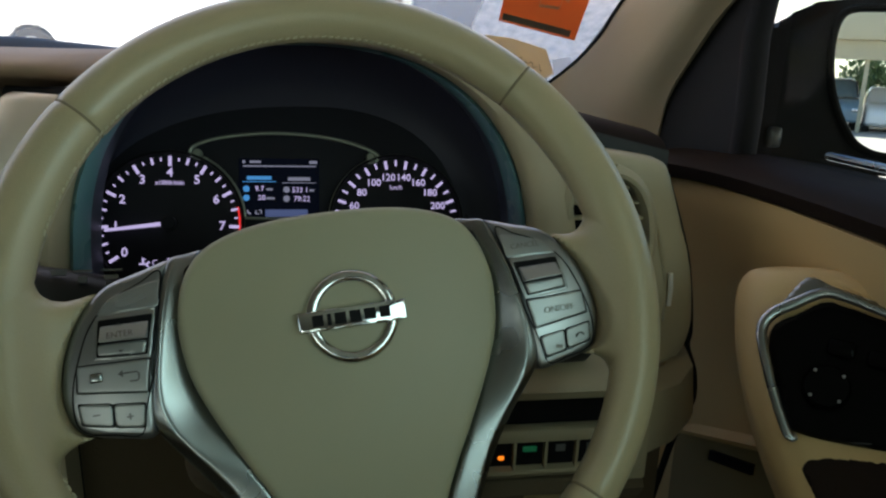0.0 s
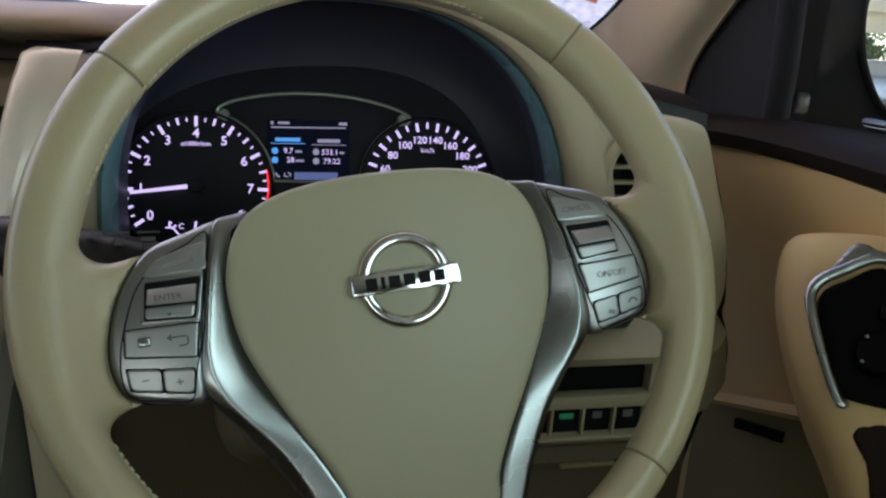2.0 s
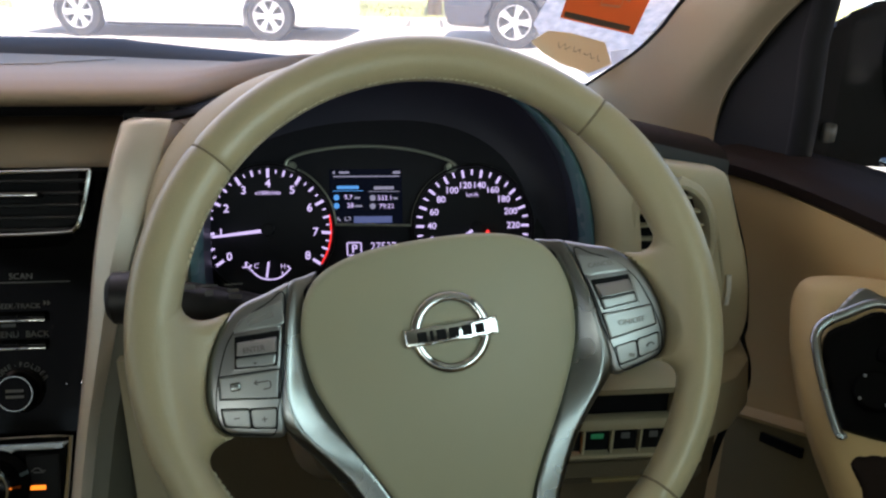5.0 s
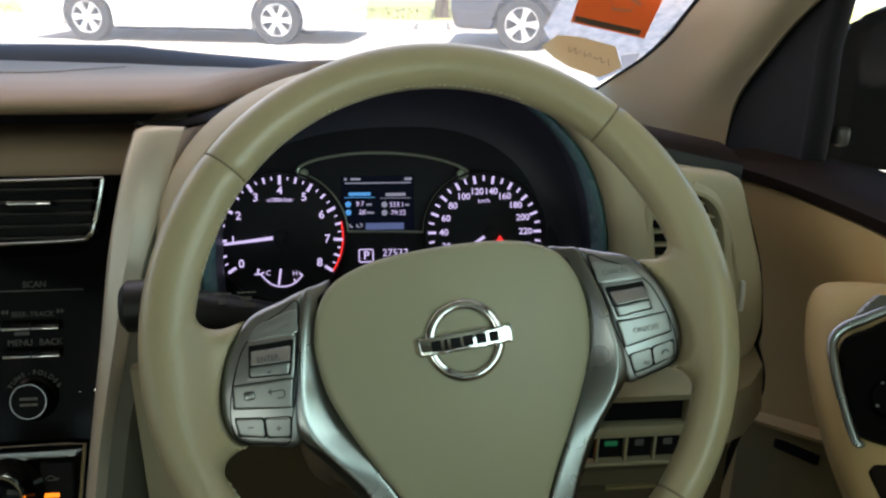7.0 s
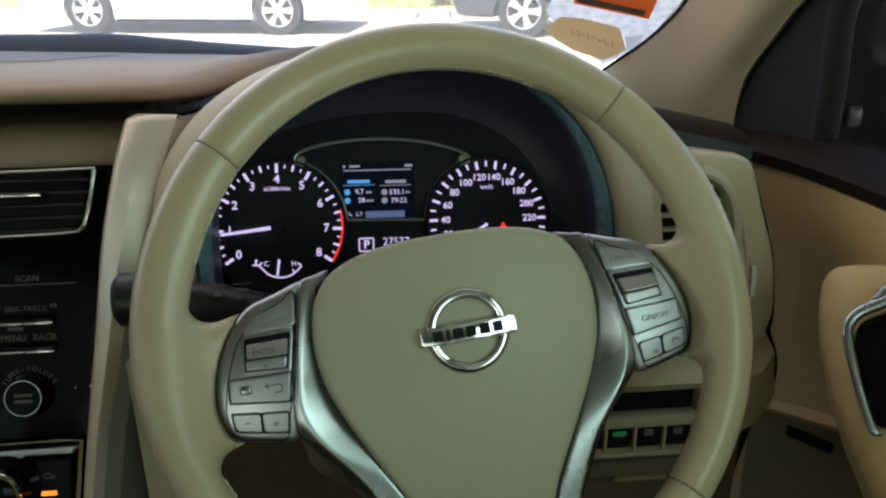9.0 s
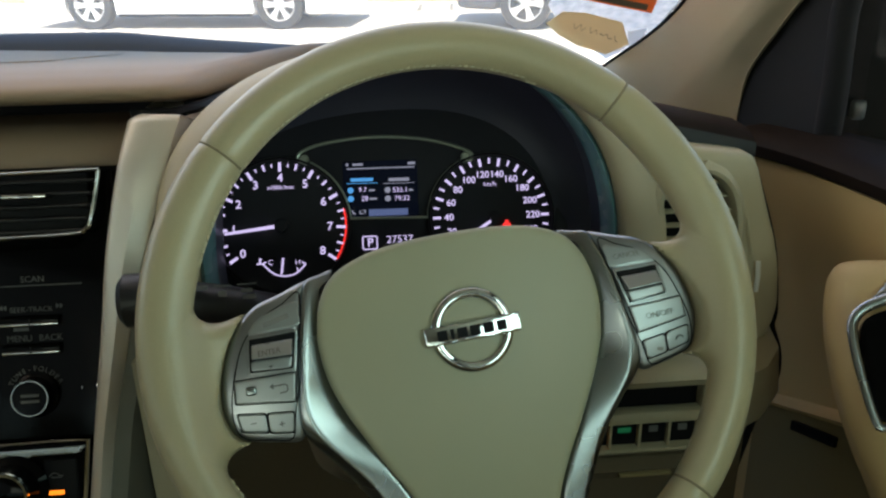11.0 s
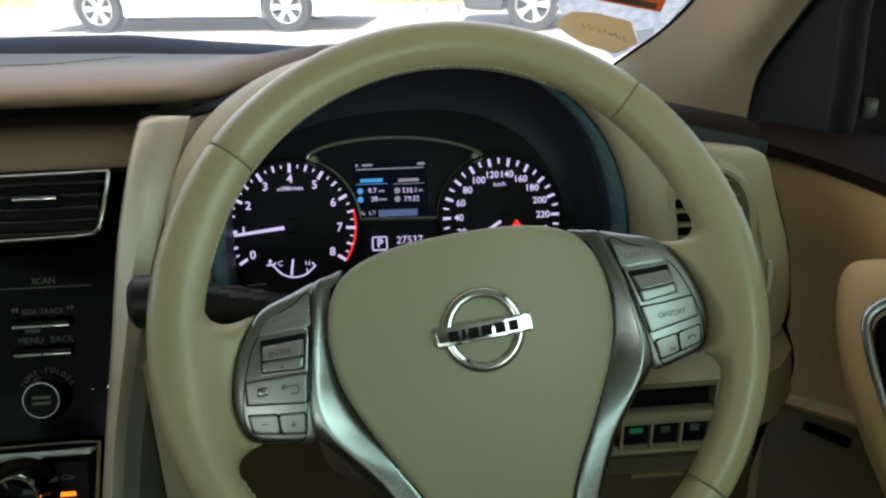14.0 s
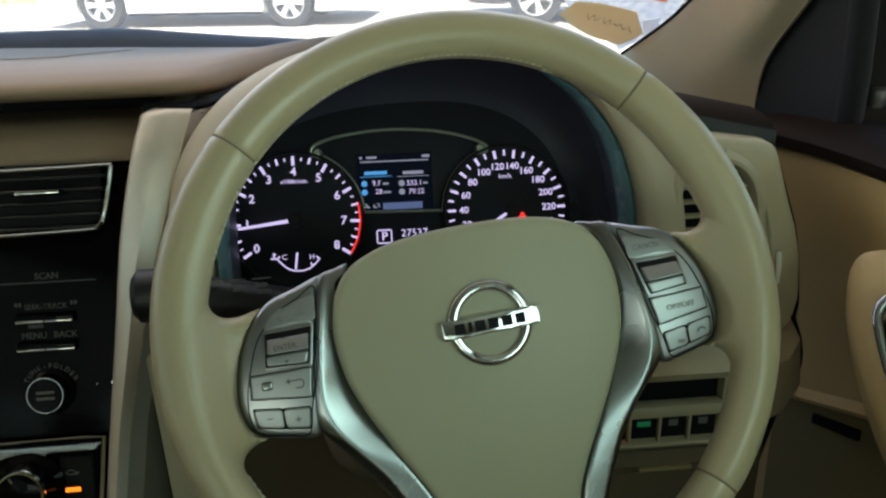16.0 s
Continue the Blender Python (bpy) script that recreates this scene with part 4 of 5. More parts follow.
    visor_rows.append(visor)
part("binnacle_hood", sheet(hood_rows), HOOD, dash, "beige instrument hood")
# the lip's teal sheen is painted on by its material
part("visor_edge", sheet([[np.add(p, (0, -0.0006, 0)) for p in row[:4]] for row in visor_rows]), EDGE_SHEEN, dash, "glossy black visor edge, its teal sheen in the colour")
part("visor_lining", sheet([row[:5] for row in visor_rows]), VISOR, dash, "black visor lining inside the hood")
# funnel that leads from the lip down to the dials
to_face, funnel = CLUSTER.inverted(), []
for row in visor_rows:
    lip_spot = Vector(row[4])
    face = to_face @ lip_spot
    end = CLUSTER @ Vector((0.018 + (0.80 if face.x > 0.018 else 1.12) * (face.x - 0.018), 0.70 * face.y, -0.0002))
    funnel.append([lip_spot.lerp(end, k) + Vector((0, 0.006 * math.sin(math.pi * k), 0)) for k in (0, 0.15, 0.35, 0.6, 0.8, 1.0)])
part("visor_funnel", sheet(funnel), BACKING, dash, "dark navy funnel round the dials")
part("cluster_shelf", block(-0.20, 0.145, 0.61, 0.70, 0.955, 0.972, 0.006), VISOR, dash, "black shelf under the dials")

# right-hand fascia with the oval vent opening
vent_c = (0.2005, 1.0525)


def vent_edge(k, grow=0.0):
    """A point of the leaning oval vent opening."""
    q = 2 * math.pi * k
    c, s = math.cos(q), math.sin(q)
    z = (0.0385 + grow) * math.copysign(abs(s) ** 0.85, s)
    return vent_c[0] + (0.0290 + grow) * math.copysign(abs(c) ** 0.85, c) - 0.16 * z, vent_c[1] + z


oval = outline([vent_edge(k / 24) for k in range(24)])


def fascia_front(x, z):
    return -(0.606 + 0.22 * np.maximum(x - 0.215, 0) + 0.12 * (z - 1.05) - 1.2 * (z - 1.05) ** 2 * 0 + 0.10 * np.maximum(1.0 - z, 0))


def facing(shape):
    """From a plate drawn in (x, z, towards the driver) to the car's axes."""
    return [(x, -h, z) for x, z, h in shape[0]], shape[1]


fas = [(0.150, 1.114), (0.1700, 1.1118), (0.1896, 1.1090), (0.2189, 1.1045), (0.2395, 1.1005), (0.2480, 1.0935), (0.2556, 1.0733), (0.2637, 1.0496), (0.2725, 1.0251), (0.2785, 0.9949), (0.2805, 0.962), (0.266, 0.938), (0.210, 0.938), (0.160, 0.942),
       (0.163, 1.000), (0.166, 1.060)]
part("right_fascia", facing(plate(fas, fascia_front, 0.030, 0.006, 0.004, (oval,))), FASCIA, dash, "pale beige fascia round the vent")
vent = thing("air_vent", HERE, "oval beige air vent with dark horizontal slats", "air vent")
rim_v = [[(vent_edge(k / 48, e)[0], y, vent_edge(k / 48, e)[1]) for k in range(48)] for e, y in ((0.0, 0.640), (-0.001, 0.612), (0.001, 0.6035), (0.004, 0.6025), (0.008, 0.606), (0.008, 0.62))]
part("surround", sheet(rim_v, True), FASCIA, vent, "beige vent ring")
part("duct", sheet([[(vent_c[0] + (vent_edge(k / 32)[0] - vent_c[0]) * a, y, vent_c[1] + (vent_edge(k / 32)[1] - vent_c[1]) * a) for k in range(32)] for a, y in ((1.0, 0.615), (0.95, 0.66), (0.03, 0.665))], True), BLACK, vent, "dark duct")
for k in range(6):
    z = vent_c[1] - 0.0290 + 0.0116 * k
    half = 0.0285 * math.sqrt(max(0.05, 1 - ((z - vent_c[1]) / 0.0385) ** 2))
    part("slat", block(vent_c[0] - half - 0.16 * (z - vent_c[1]), vent_c[0] + half - 0.16 * (z - vent_c[1]), 0.610, 0.617, z - 0.0012, z + 0.0012, 0.0008, 1), FASCIA, vent)
arc = smooth_line([(0.2010, 0.6085, 1.0985), (0.2169, 0.6075, 1.0905), (0.2276, 0.607, 1.0765), (0.2379, 0.6085, 1.0548), (0.2459, 0.6095, 1.0299), (0.2515, 0.609, 1.0003), (0.2525, 0.607, 0.975)], 6)
part("trim_line", tube(arc, 0.0020, 8), FASCIA, vent, "raised beige edge")
# whitish colour stands for the shine on the chrome edge
part("thumb_wheel", tube([(0.2520, 0.604, 1.016), (0.2530, 0.603, 1.004), (0.2530, 0.603, 0.990)], 0.0020, 8), material("pale edge with painted shine", (0.78, 0.78, 0.74), 0.3, metal=0.2), vent, "thumb wheel edge, its shine put into a pale colour")

# dark end cap between pillar and door
cap_rows = []
for s in np.linspace(0, 1, 16):
    x = 0.135 + 0.118 * s
    front = 0.634 + 0.004 * s
    zt = 1.1370 - 0.0275 * s
    cap_rows.append([(x, front + 0.006, zt - 0.024), (x, front, zt - 0.020), (x, front, zt - 0.005), (x, front + 0.006, zt), (x, front + 0.020, zt + 0.0035), (x, front + 0.045, zt + 0.0045), (x, front + 0.10, zt - 0.003), (x, front + 0.30, zt - 0.042),
                     (x, front + 0.30, zt - 0.07), (x, front + 0.02, zt - 0.05)])
part("end_cap", solid(cap_rows), BROWN, dash, "dark brown dash end cap")

rows = []
for s in np.linspace(0, 1, 10):
    x, f, zt = 0.137 + 0.1165 * s, 0.634 + 0.004 * s, 1.1370 - 0.0275 * s
    rows.append([(x, f - 0.0012, zt - 0.0215), (x, f - 0.0022, zt - 0.019), (x, f - 0.0022, zt - 0.006), (x, f - 0.0012, zt - 0.0045), (x, f + 0.004, zt - 0.006), (x, f + 0.004, zt - 0.020)])
part("cap_front", solid(rows), SLATE, dash, "dark slate front strip of the end cap")

# lower panel with coin slot and switch row
# darker copy of the fascia beige, standing for shade below the wheel
SHADED_BEIGE = material("beige dash plastic darkened for shade", (0.34, 0.295, 0.195), 0.55, vary=0.06, grain=0.0005, size=1100, spots=5, bump=0.3)
low = thing("lower_switch_panel", HERE, "beige lower dash panel with a slot and four switches", "switch panel")
part("ledge", along_x([(0.540, 0.973), (0.526, 0.969), (0.521, 0.963), (0.525, 0.956), (0.58, 0.952), (0.62, 0.990), (0.60, 1.000)], 0.02, 0.207, 10), SHADED_BEIGE, low, "rounded beige ledge")
part("slot", block(0.06, 0.194, 0.5565, 0.60, 0.905, 0.956), BLACK, low, "dark open slot")
for x0, x1 in ((0.02, 0.062), (0.192, 0.224)):
    part("slot_cheek", block(x0, x1, 0.546, 0.60, 0.874, 0.957, 0.003), SHADED_BEIGE, low)
part("slot_sill", block(0.02, 0.222, 0.544, 0.556, 0.9105, 0.9215, 0.003), SHADED_BEIGE, low)
part("switch_sill", along_x([(0.549, 0.8885), (0.5455, 0.8875), (0.5450, 0.8855), (0.5530, 0.8775), (0.60, 0.876), (0.60, 0.8885)], 0.02, 0.222, 8), SHADED_BEIGE, low)
for k in range(4):
    x = 0.0995 + 0.0233 * k
    sw = part("switch", block(x + 0.0012, x + 0.0219, 0.551, 0.58, 0.8885, 0.9105, 0.0015), BLACK, low, "square black switch")
    part("switch_rib", block(x - 0.0013, x + 0.0010, 0.547, 0.58, 0.887, 0.912, 0.0006), SHADED_BEIGE, low)
    if k == 0:
        part("lamp", block(x + 0.0118, x + 0.0162, 0.5495, 0.552, 0.8945, 0.8975, 0.0008), ORANGE_GLOW, sw, "small orange lamp")
    if k == 1:
        part("lamp", block(x + 0.0065, x + 0.0170, 0.5500, 0.552, 0.9000, 0.9045, 0.0008), GREEN_GLOW, sw, "dim green lamp")
    if k > 1:
        part("printed_mark", block(x + 0.008, x + 0.015, 0.5503, 0.552, 0.8995, 0.9050), FAINT, sw, "pale printed symbol")
# shade below the switches is put in as dark tan lip and panel
part("lower_lip", along_x([(0.550, 0.877), (0.542, 0.870), (0.550, 0.858), (0.60, 0.852), (0.60, 0.878)], 0.02, 0.222, 8), CARPET_AND_SHADE, low, "lower edge in dark tan for the shade on it")
part("lever_lip", block(0.130, 0.172, 0.540, 0.56, 0.8650, 0.8685, 0.0012), SHADE_OLIVE, low)
part("under_shadow_panel", block(-0.05, 0.262, 0.60, 0.63, 0.60, 0.875, 0.004), CARPET_AND_SHADE, low, "dark panel for the shade in the footwell")
part("side_panel", thick([[(0.222, 0.550, z), (0.252, 0.566, z), (0.276 + e, 0.595, z), (0.288 + e, 0.640, z)] for z, e in ((0.893, 0.004), (0.90, 0.006), (0.942, 0.0))], (0.0, 0.03, 0)), SHADED_BEIGE, low, "curved beige dash end")

knee = thing("knee_panel", HERE, "beige knee panel under the steering column", "dash panel")
part("panel", thick([[(x, 0.600 + 0.02 * math.cos(x * 9), z) for x in np.linspace(-0.238, -0.197, 5)] for z in (0.55, 0.70, 0.80, 0.90, 0.965)], (0, 0.03, 0)), FASCIA, knee)
# shadow of wheel and column, painted as a dark stretch of panel
part("column_shade", thick([[(x, 0.640 + 0.02 * math.cos(x * 9), z) for x in np.linspace(-0.199, 0.03, 9)] for z in (0.55, 0.75, 0.965)], (0, 0.03, 0)), CARPET_AND_SHADE, knee, "knee panel round the column, its shadow put in as dark tan")
part("upper_edge", along_x([(0.60, 0.955), (0.62, 0.985), (0.68, 0.99), (0.68, 0.95)], -0.225, 0.03, 10), BLACK, knee, "dark edge under the dials")

# ---- centre stack ----
STACK = axes_at((-0.27, 0.640, 1.060), (1, 0.0, 0), (0, math.sin(radians(20)), math.cos(radians(20))))
stack = thing("centre_stack", STACK, "glossy piano black audio and climate panel", "centre console")
part("fascia", solid([[(-0.36, y, -0.030), (x, y, -0.030), (x, y, -0.003), (x - 0.003, y, 0.0), (-0.36, y, 0.0)] for y, x in ((0.040, 0.020), (0.0, 0.0185), (-0.07, 0.013), (-0.14, 0.0045), (-0.21, -0.006), (-0.30, -0.022))]), GLOSS, stack, smooth=False)
part("panel_line", block(-0.12, -0.006, -0.0455, -0.0447, -0.001, 0.0006), FAINT, stack, "thin panel joint")
part("lettering", lettering("SCAN", 0.0068, -0.042, -0.0405, 0.0004), FAINT, stack)
part("lettering", lettering("SEEK-TRACK", 0.0056, -0.044, -0.0635, 0.0004), FAINT, stack)
for s in (-1, 1):
    part("skip_symbol", joined(*[([(-0.044 + s * (0.0210 - 0.0028 * j), -0.0593, 0.0004), (-0.044 + s * (0.0210 - 0.0028 * j), -0.0637, 0.0004), (-0.044 + s * (0.0235 - 0.0028 * j), -0.0615, 0.0004)], [(0, 1, 2)]) for j in (0, 1)]), FAINT, stack, smooth=False)
part("lettering", lettering("MENU", 0.0068, -0.054, -0.0855, 0.0004), FAINT, stack)
part("lettering", lettering("BACK", 0.0068, -0.031, -0.0855, 0.0004), FAINT, stack)
part("printed_mark", block(-0.058, -0.047, -0.0795, -0.0770, -0.0004, 0.0004), FAINT, stack, "small unread printing")
for y in (-0.0690, -0.0905):
    key = part("rocker_bar", block(-0.0655, -0.0230, y - 0.0060, y + 0.0010, 0.0, 0.0045, 0.0012), GLOSS, stack, "black key with a chrome edge")
    part("chrome_edge", block(-0.0655, -0.0230, y - 0.0065, y - 0.0040, 0.001, 0.0056, 0.0008), CHROME, key)
    part("chrome_split", block(-0.0446, -0.0439, y - 0.0067, y - 0.0010, 0.001, 0.0058), BLACK, key)
knob = part("tuning_knob", moved(lathe([(0.0170, 0.0), (0.0170, 0.002), (0.0146, 0.004), (0.0140, 0.011), (0.0126, 0.0125)], 40), Matrix.Translation((-0.0440, -0.1290, 0))), GLOSS, stack, "round black tuning knob")
part("knob_ring", moved(ring(0.0131, 0.0016, 0.009, 0.0136, 48), Matrix.Translation((-0.0440, -0.1290, 0))), SILVER, knob, "satin chrome ring")
part("knob_mark", block(-0.0505, -0.0375, -0.1280, -0.1260, 0.0123, 0.0130), FAINT, knob)
part("knob_mark", block(-0.0505, -0.0375, -0.1325, -0.1305, 0.0123, 0.0130), FAINT, knob)
for i, ch in enumerate("TUNE-FOLDER"):
    q = radians(152 - 12.4 * i)
    part("lettering", lettering(ch, 0.0054, -0.0440 + 0.0202 * math.cos(q), -0.1290 + 0.0202 * math.sin(q), 0.0004, q - math.pi / 2), FAINT, stack)
for x, y, r in ((0.0015, -0.1245, 0.0016), (-0.010, -0.1250, 0.0008)):
    part("screw_dot", moved(lathe([(r, 0), (r, 0.001), (r * 0.5, 0.0018)], 10), Matrix.Translation((x, y, 0))), CHROME, stack, "tiny bright dot")

climate = thing("climate_panel", STACK, "black climate control panel with chrome edge", "climate control")
part("panel", plate([(-0.34, -0.166), (-0.2, -0.166), (-0.02, -0.1635), (-0.006, -0.165), (-0.008, -0.19), (-0.018, -0.26), (-0.022, -0.30), (-0.2, -0.30), (-0.34, -0.30)], lambda u, v: 0.006 + 0 * u, 0.010, 0.003, 0.0035), GLOSS, climate)
part("chrome_edge", tube([(-0.34, -0.1665, 0.0055), (-0.15, -0.1660, 0.0060), (-0.02, -0.1640, 0.0060), (-0.0065, -0.1645, 0.0055), (-0.0100, -0.20, 0.005), (-0.020, -0.28, 0.005)], 0.0016, 8), CHROME, climate)
part("silver_shoulder", plate([(-0.34, -0.1700), (-0.20, -0.1695), (-0.0819, -0.1689), (-0.040, -0.1686), (-0.0095, -0.1680), (-0.0112, -0.1712), (-0.0141, -0.1740), (-0.030, -0.1744), (-0.0473, -0.1747), (-0.0505, -0.1775), (-0.0545, -0.1762),
                              (-0.0610, -0.1742), (-0.0679, -0.1738), (-0.0784, -0.1760), (-0.0900, -0.1790), (-0.11, -0.1760), (-0.20, -0.1760), (-0.34, -0.1765)], lambda u, v: 0.0082 + 0 * u, 0.004, 0.0008, 0.0012), SILVER, climate, "silver shoulder line")
KNOB_AT = Matrix.Translation((-0.0615, -0.1985, 0))
dialk = part("temperature_knob", moved(lathe([(0.0258, 0.004), (0.0258, 0.009), (0.0205, 0.013), (0.0180, 0.025), (0.0150, 0.0265)], 48), KNOB_AT), GLOSS, climate, "large black temperature knob")
part("knob_ring", moved(ring(0.0166, 0.0030, 0.020, 0.0280, 56), KNOB_AT), CHROME, dialk, "chrome ring")
part("knob_mark", moved(stroke([(0.0, 0.0105), (0.0, 0.0150)], 0.0014, 0.0262, 0.0270), KNOB_AT @ Matrix.Rotation(radians(28), 4, "Z")), FAINT, dialk)
button = part("climate_button", block(-0.0400, -0.0150, -0.2250, -0.1775, 0.004, 0.0080, 0.002), BLACK, climate, "black climate button")
part("printed_mark", joined(*[stroke(q, 0.0007, 0.0078, 0.0084) for q in ([(-0.0355, -0.1905), (-0.0330, -0.1880), (-0.0300, -0.1880), (-0.0280, -0.1900), (-0.0252, -0.1900)], [(-0.0340, -0.1912), (-0.0265, -0.1912)])]), FAINT, button, "dim printed symbol")
part("lamp", block(-0.0367, -0.0250, -0.2046, -0.2011, 0.0078, 0.0090, 0.0006), ORANGE_GLOW, button, "bright orange lamp bar")

cv = thing("centre_air_vent", STACK, "black centre air vent in a chrome frame", "air vent")
part("housing", block(-0.20, 0.0045, -0.005, 0.039, 0.0005, 0.004, 0.002), BLACK, cv)
part("chrome_frame", tube(smooth_line([(-0.25, 0.0378, 0.009), (-0.10, 0.0388, 0.009), (-0.02, 0.0397, 0.009), (0.0112, 0.0402, 0.009), (0.0138, 0.0384, 0.009), (0.0101, 0.0180, 0.009), (0.0064, 0.0030, 0.009), (0.0022, -0.0046, 0.009), (-0.008, -0.0074, 0.009), (-0.07, -0.0088, 0.009), (-0.25, -0.011, 0.009)], 6), 0.0017, 8), CHROME, cv)
part("shell", solid([[(-0.25, y + 0.0 * x, z) for x, y, z in ((0, -0.024, 0.0), (0, -0.017, 0.009), (0, -0.013, 0.009), (0, -0.013, 0.0))],
                     [(-0.010, y, z) for y, z in ((-0.018, 0.0), (-0.010, 0.009), (-0.006, 0.009), (-0.006, 0.0))],
                     [(0.010, y, z) for y, z in ((-0.004, 0.0), (0.002, 0.009), (0.004, 0.009), (0.004, 0.0))],
                     [(0.014, y, z) for y, z in ((0.030, 0.0), (0.036, 0.007), (0.038, 0.007), (0.038, 0.0))]]), GLOSS, cv, "glossy black vent shell")
for k in range(5):
    y = 0.0325 - 0.0093 * k
    part("slat", block(-0.22, 0.0095 - 0.0018 * k, y - 0.0013, y + 0.0013, 0.002, 0.010, 0.0008, 1), STALK, cv)
tab = part("tab", block(-0.0545, -0.0205, 0.0195, 0.0240, 0.006, 0.016, 0.0015), BLACK, cv, "black tab with a chrome bar")
part("tab_bar", block(-0.0535, -0.0215, 0.0203, 0.0234, 0.0150, 0.0172, 0.0008), CHROME, tab)

# champagne trim between stack and wheel
tr = thing("console_trim", HERE, "champagne silver trim beside the centre stack", "dash trim")
face = smooth_line([(-0.2265, 0.654, 1.1385), (-0.2275, 0.648, 1.132), (-0.2345, 0.634, 1.106), (-0.247, 0.616, 1.050), (-0.256, 0.596, 0.985), (-0.268, 0.572, 0.905), (-0.284, 0.545, 0.80), (-0.30, 0.52, 0.70)], 6)
wide = np.interp(np.linspace(0, 1, len(face)), [0, 0.15, 0.35, 0.5, 0.7, 1], [0.034, 0.033, 0.031, 0.020, 0.0105, 0.010])
rows = []
for i, (p, wd) in enumerate(zip(face, wide)):
    # the top end is rounded and falls away towards the windscreen
    k = max(0.0, 1 - i / 5)
    e = 0.006 * k * k
    rows.append([(p.x - 0.006 + e, p.y + 0.03, p.z - 0.010 * k), (p.x - 0.004 + e, p.y + 0.004 + 0.004 * k, p.z - 0.002 * k), (p.x + e, p.y + 0.002 * k, p.z + 0.001), (p.x + wd * 0.5, p.y - 0.003, p.z + 0.001),
                 (p.x + wd, p.y + 0.004, p.z - 0.001 * k), (p.x + wd + 0.006, p.y + 0.03, p.z - 0.012 * k), (p.x + wd + 0.004, p.y + 0.10, p.z - 0.05 * k), (p.x, p.y + 0.10, p.z - 0.05 * k)])
part("face", solid(rows), TRIM, tr)
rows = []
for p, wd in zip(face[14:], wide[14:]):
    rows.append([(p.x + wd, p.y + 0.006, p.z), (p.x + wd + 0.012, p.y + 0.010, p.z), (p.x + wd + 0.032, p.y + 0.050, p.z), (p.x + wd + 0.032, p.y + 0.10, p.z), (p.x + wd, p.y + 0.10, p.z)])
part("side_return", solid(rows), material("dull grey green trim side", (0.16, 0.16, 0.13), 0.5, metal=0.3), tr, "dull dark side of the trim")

# ---- windscreen, pillar, stickers ----
ws = thing("windscreen", HERE, "clear curved windscreen glass", "windscreen", kind="structure")


def screen_y(z, x=0.0):
    return 1.155 - (z - 1.12) * 1.75 - 0.10 * ((x + 0.35) / 0.7) ** 2


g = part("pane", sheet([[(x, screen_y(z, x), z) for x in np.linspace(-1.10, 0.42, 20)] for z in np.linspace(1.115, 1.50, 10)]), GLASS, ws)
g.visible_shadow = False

pil = thing("pillar_trim", HERE, "beige cloth windscreen pillar trim", "pillar trim", kind="structure")
left = smooth_line([(0.262, 1.140, 1.070), (0.272, 1.105, 1.094), (0.295, 1.020, 1.140), (0.302, 0.950, 1.178), (0.301, 0.880, 1.220), (0.312, 0.66, 1.36), (0.320, 0.46, 1.49)], 5)
right = smooth_line([(0.355, 0.880, 1.040), (0.350, 0.872, 1.078), (0.346, 0.852, 1.122), (0.344, 0.798, 1.172), (0.344, 0.735, 1.222), (0.352, 0.53, 1.36), (0.355, 0.35, 1.48)], 5)
rows = []
for a, b in zip(left, right):
    bulge = ((0.0, 0.0), (0.06, 0.012), (0.18, 0.024), (0.34, 0.034), (0.52, 0.041), (0.64, 0.041), (0.76, 0.030), (0.88, 0.014), (0.95, 0.005), (1.0, 0.0))
    rows.append([a.lerp(b, k) + Vector((-0.25 * d, -d, 0.15 * d)) for k, d in bulge] + [b + Vector((0.05, 0.05, 0)), a + Vector((0.05, 0.06, 0))])
part("trim", solid(rows), PILLAR, pil)
edge = [p + Vector((-0.0006, 0.001, 0.0)) for p in left]
part("rubber_edge", tube(edge, 0.0024, 8), BLACK, pil, "black glass edge")


def on_screen(x, z, lift=0.006):
    return Vector((x, screen_y(z, x) - lift, z))


def card(corners, lift, mat, name, parent, thickness=0.0008, label=""):
    pts = [on_screen(x, z, lift) for x, z in corners]
    back = [p + Vector((0, thickness, 0)) for p in pts]
    n = len(pts)
    return part(name, ([*pts, *back], [tuple(range(n)), tuple(range(2 * n - 1, n - 1, -1)), *[(i, (i + 1) % n, n + (i + 1) % n, n + i) for i in range(n)]]), mat, parent, label, smooth=False)


st = thing("orange_sticker", HERE, "orange card in a clear plastic sleeve on the windscreen", "sticker")
card([(0.187, 1.191), (0.281, 1.171), (0.265, 1.232), (0.177, 1.240)], 0.008, ORANGE, "card", st)
card([(0.190, 1.1925), (0.272, 1.1752), (0.270, 1.1825), (0.188, 1.1995)], 0.0095, GREY_CARD, "printed_band", st, label="grey printed band")
pale = material("pale orange print", (0.80, 0.45, 0.25), 0.6)
for a, b in (((0.222, 1.207), (0.244, 1.205)), ((0.212, 1.217), (0.226, 1.224)), ((0.226, 1.224), (0.250, 1.212)), ((0.244, 1.205), (0.242, 1.214)), ((0.222, 1.207), (0.220, 1.215))):
    card([(a[0], a[1]), (b[0], b[1]), (b[0], b[1] + 0.003), (a[0], a[1] + 0.003)], 0.0095, pale, "printed_line", st, label="pale printed outline")
slv = card([(0.161, 1.182), (0.190, 1.150), (0.262, 1.104), (0.286, 1.112), (0.300, 1.150), (0.302, 1.240), (0.166, 1.250)], 0.005, PLASTIC_SLEEVE, "sleeve", st, 0.0004, "wrinkled clear plastic sleeve")
slv.visible_shadow = False
# glare on the sleeve's corners, laid on as white cards
glare_white = paper("white sleeve glare", (0.95, 0.93, 0.92))
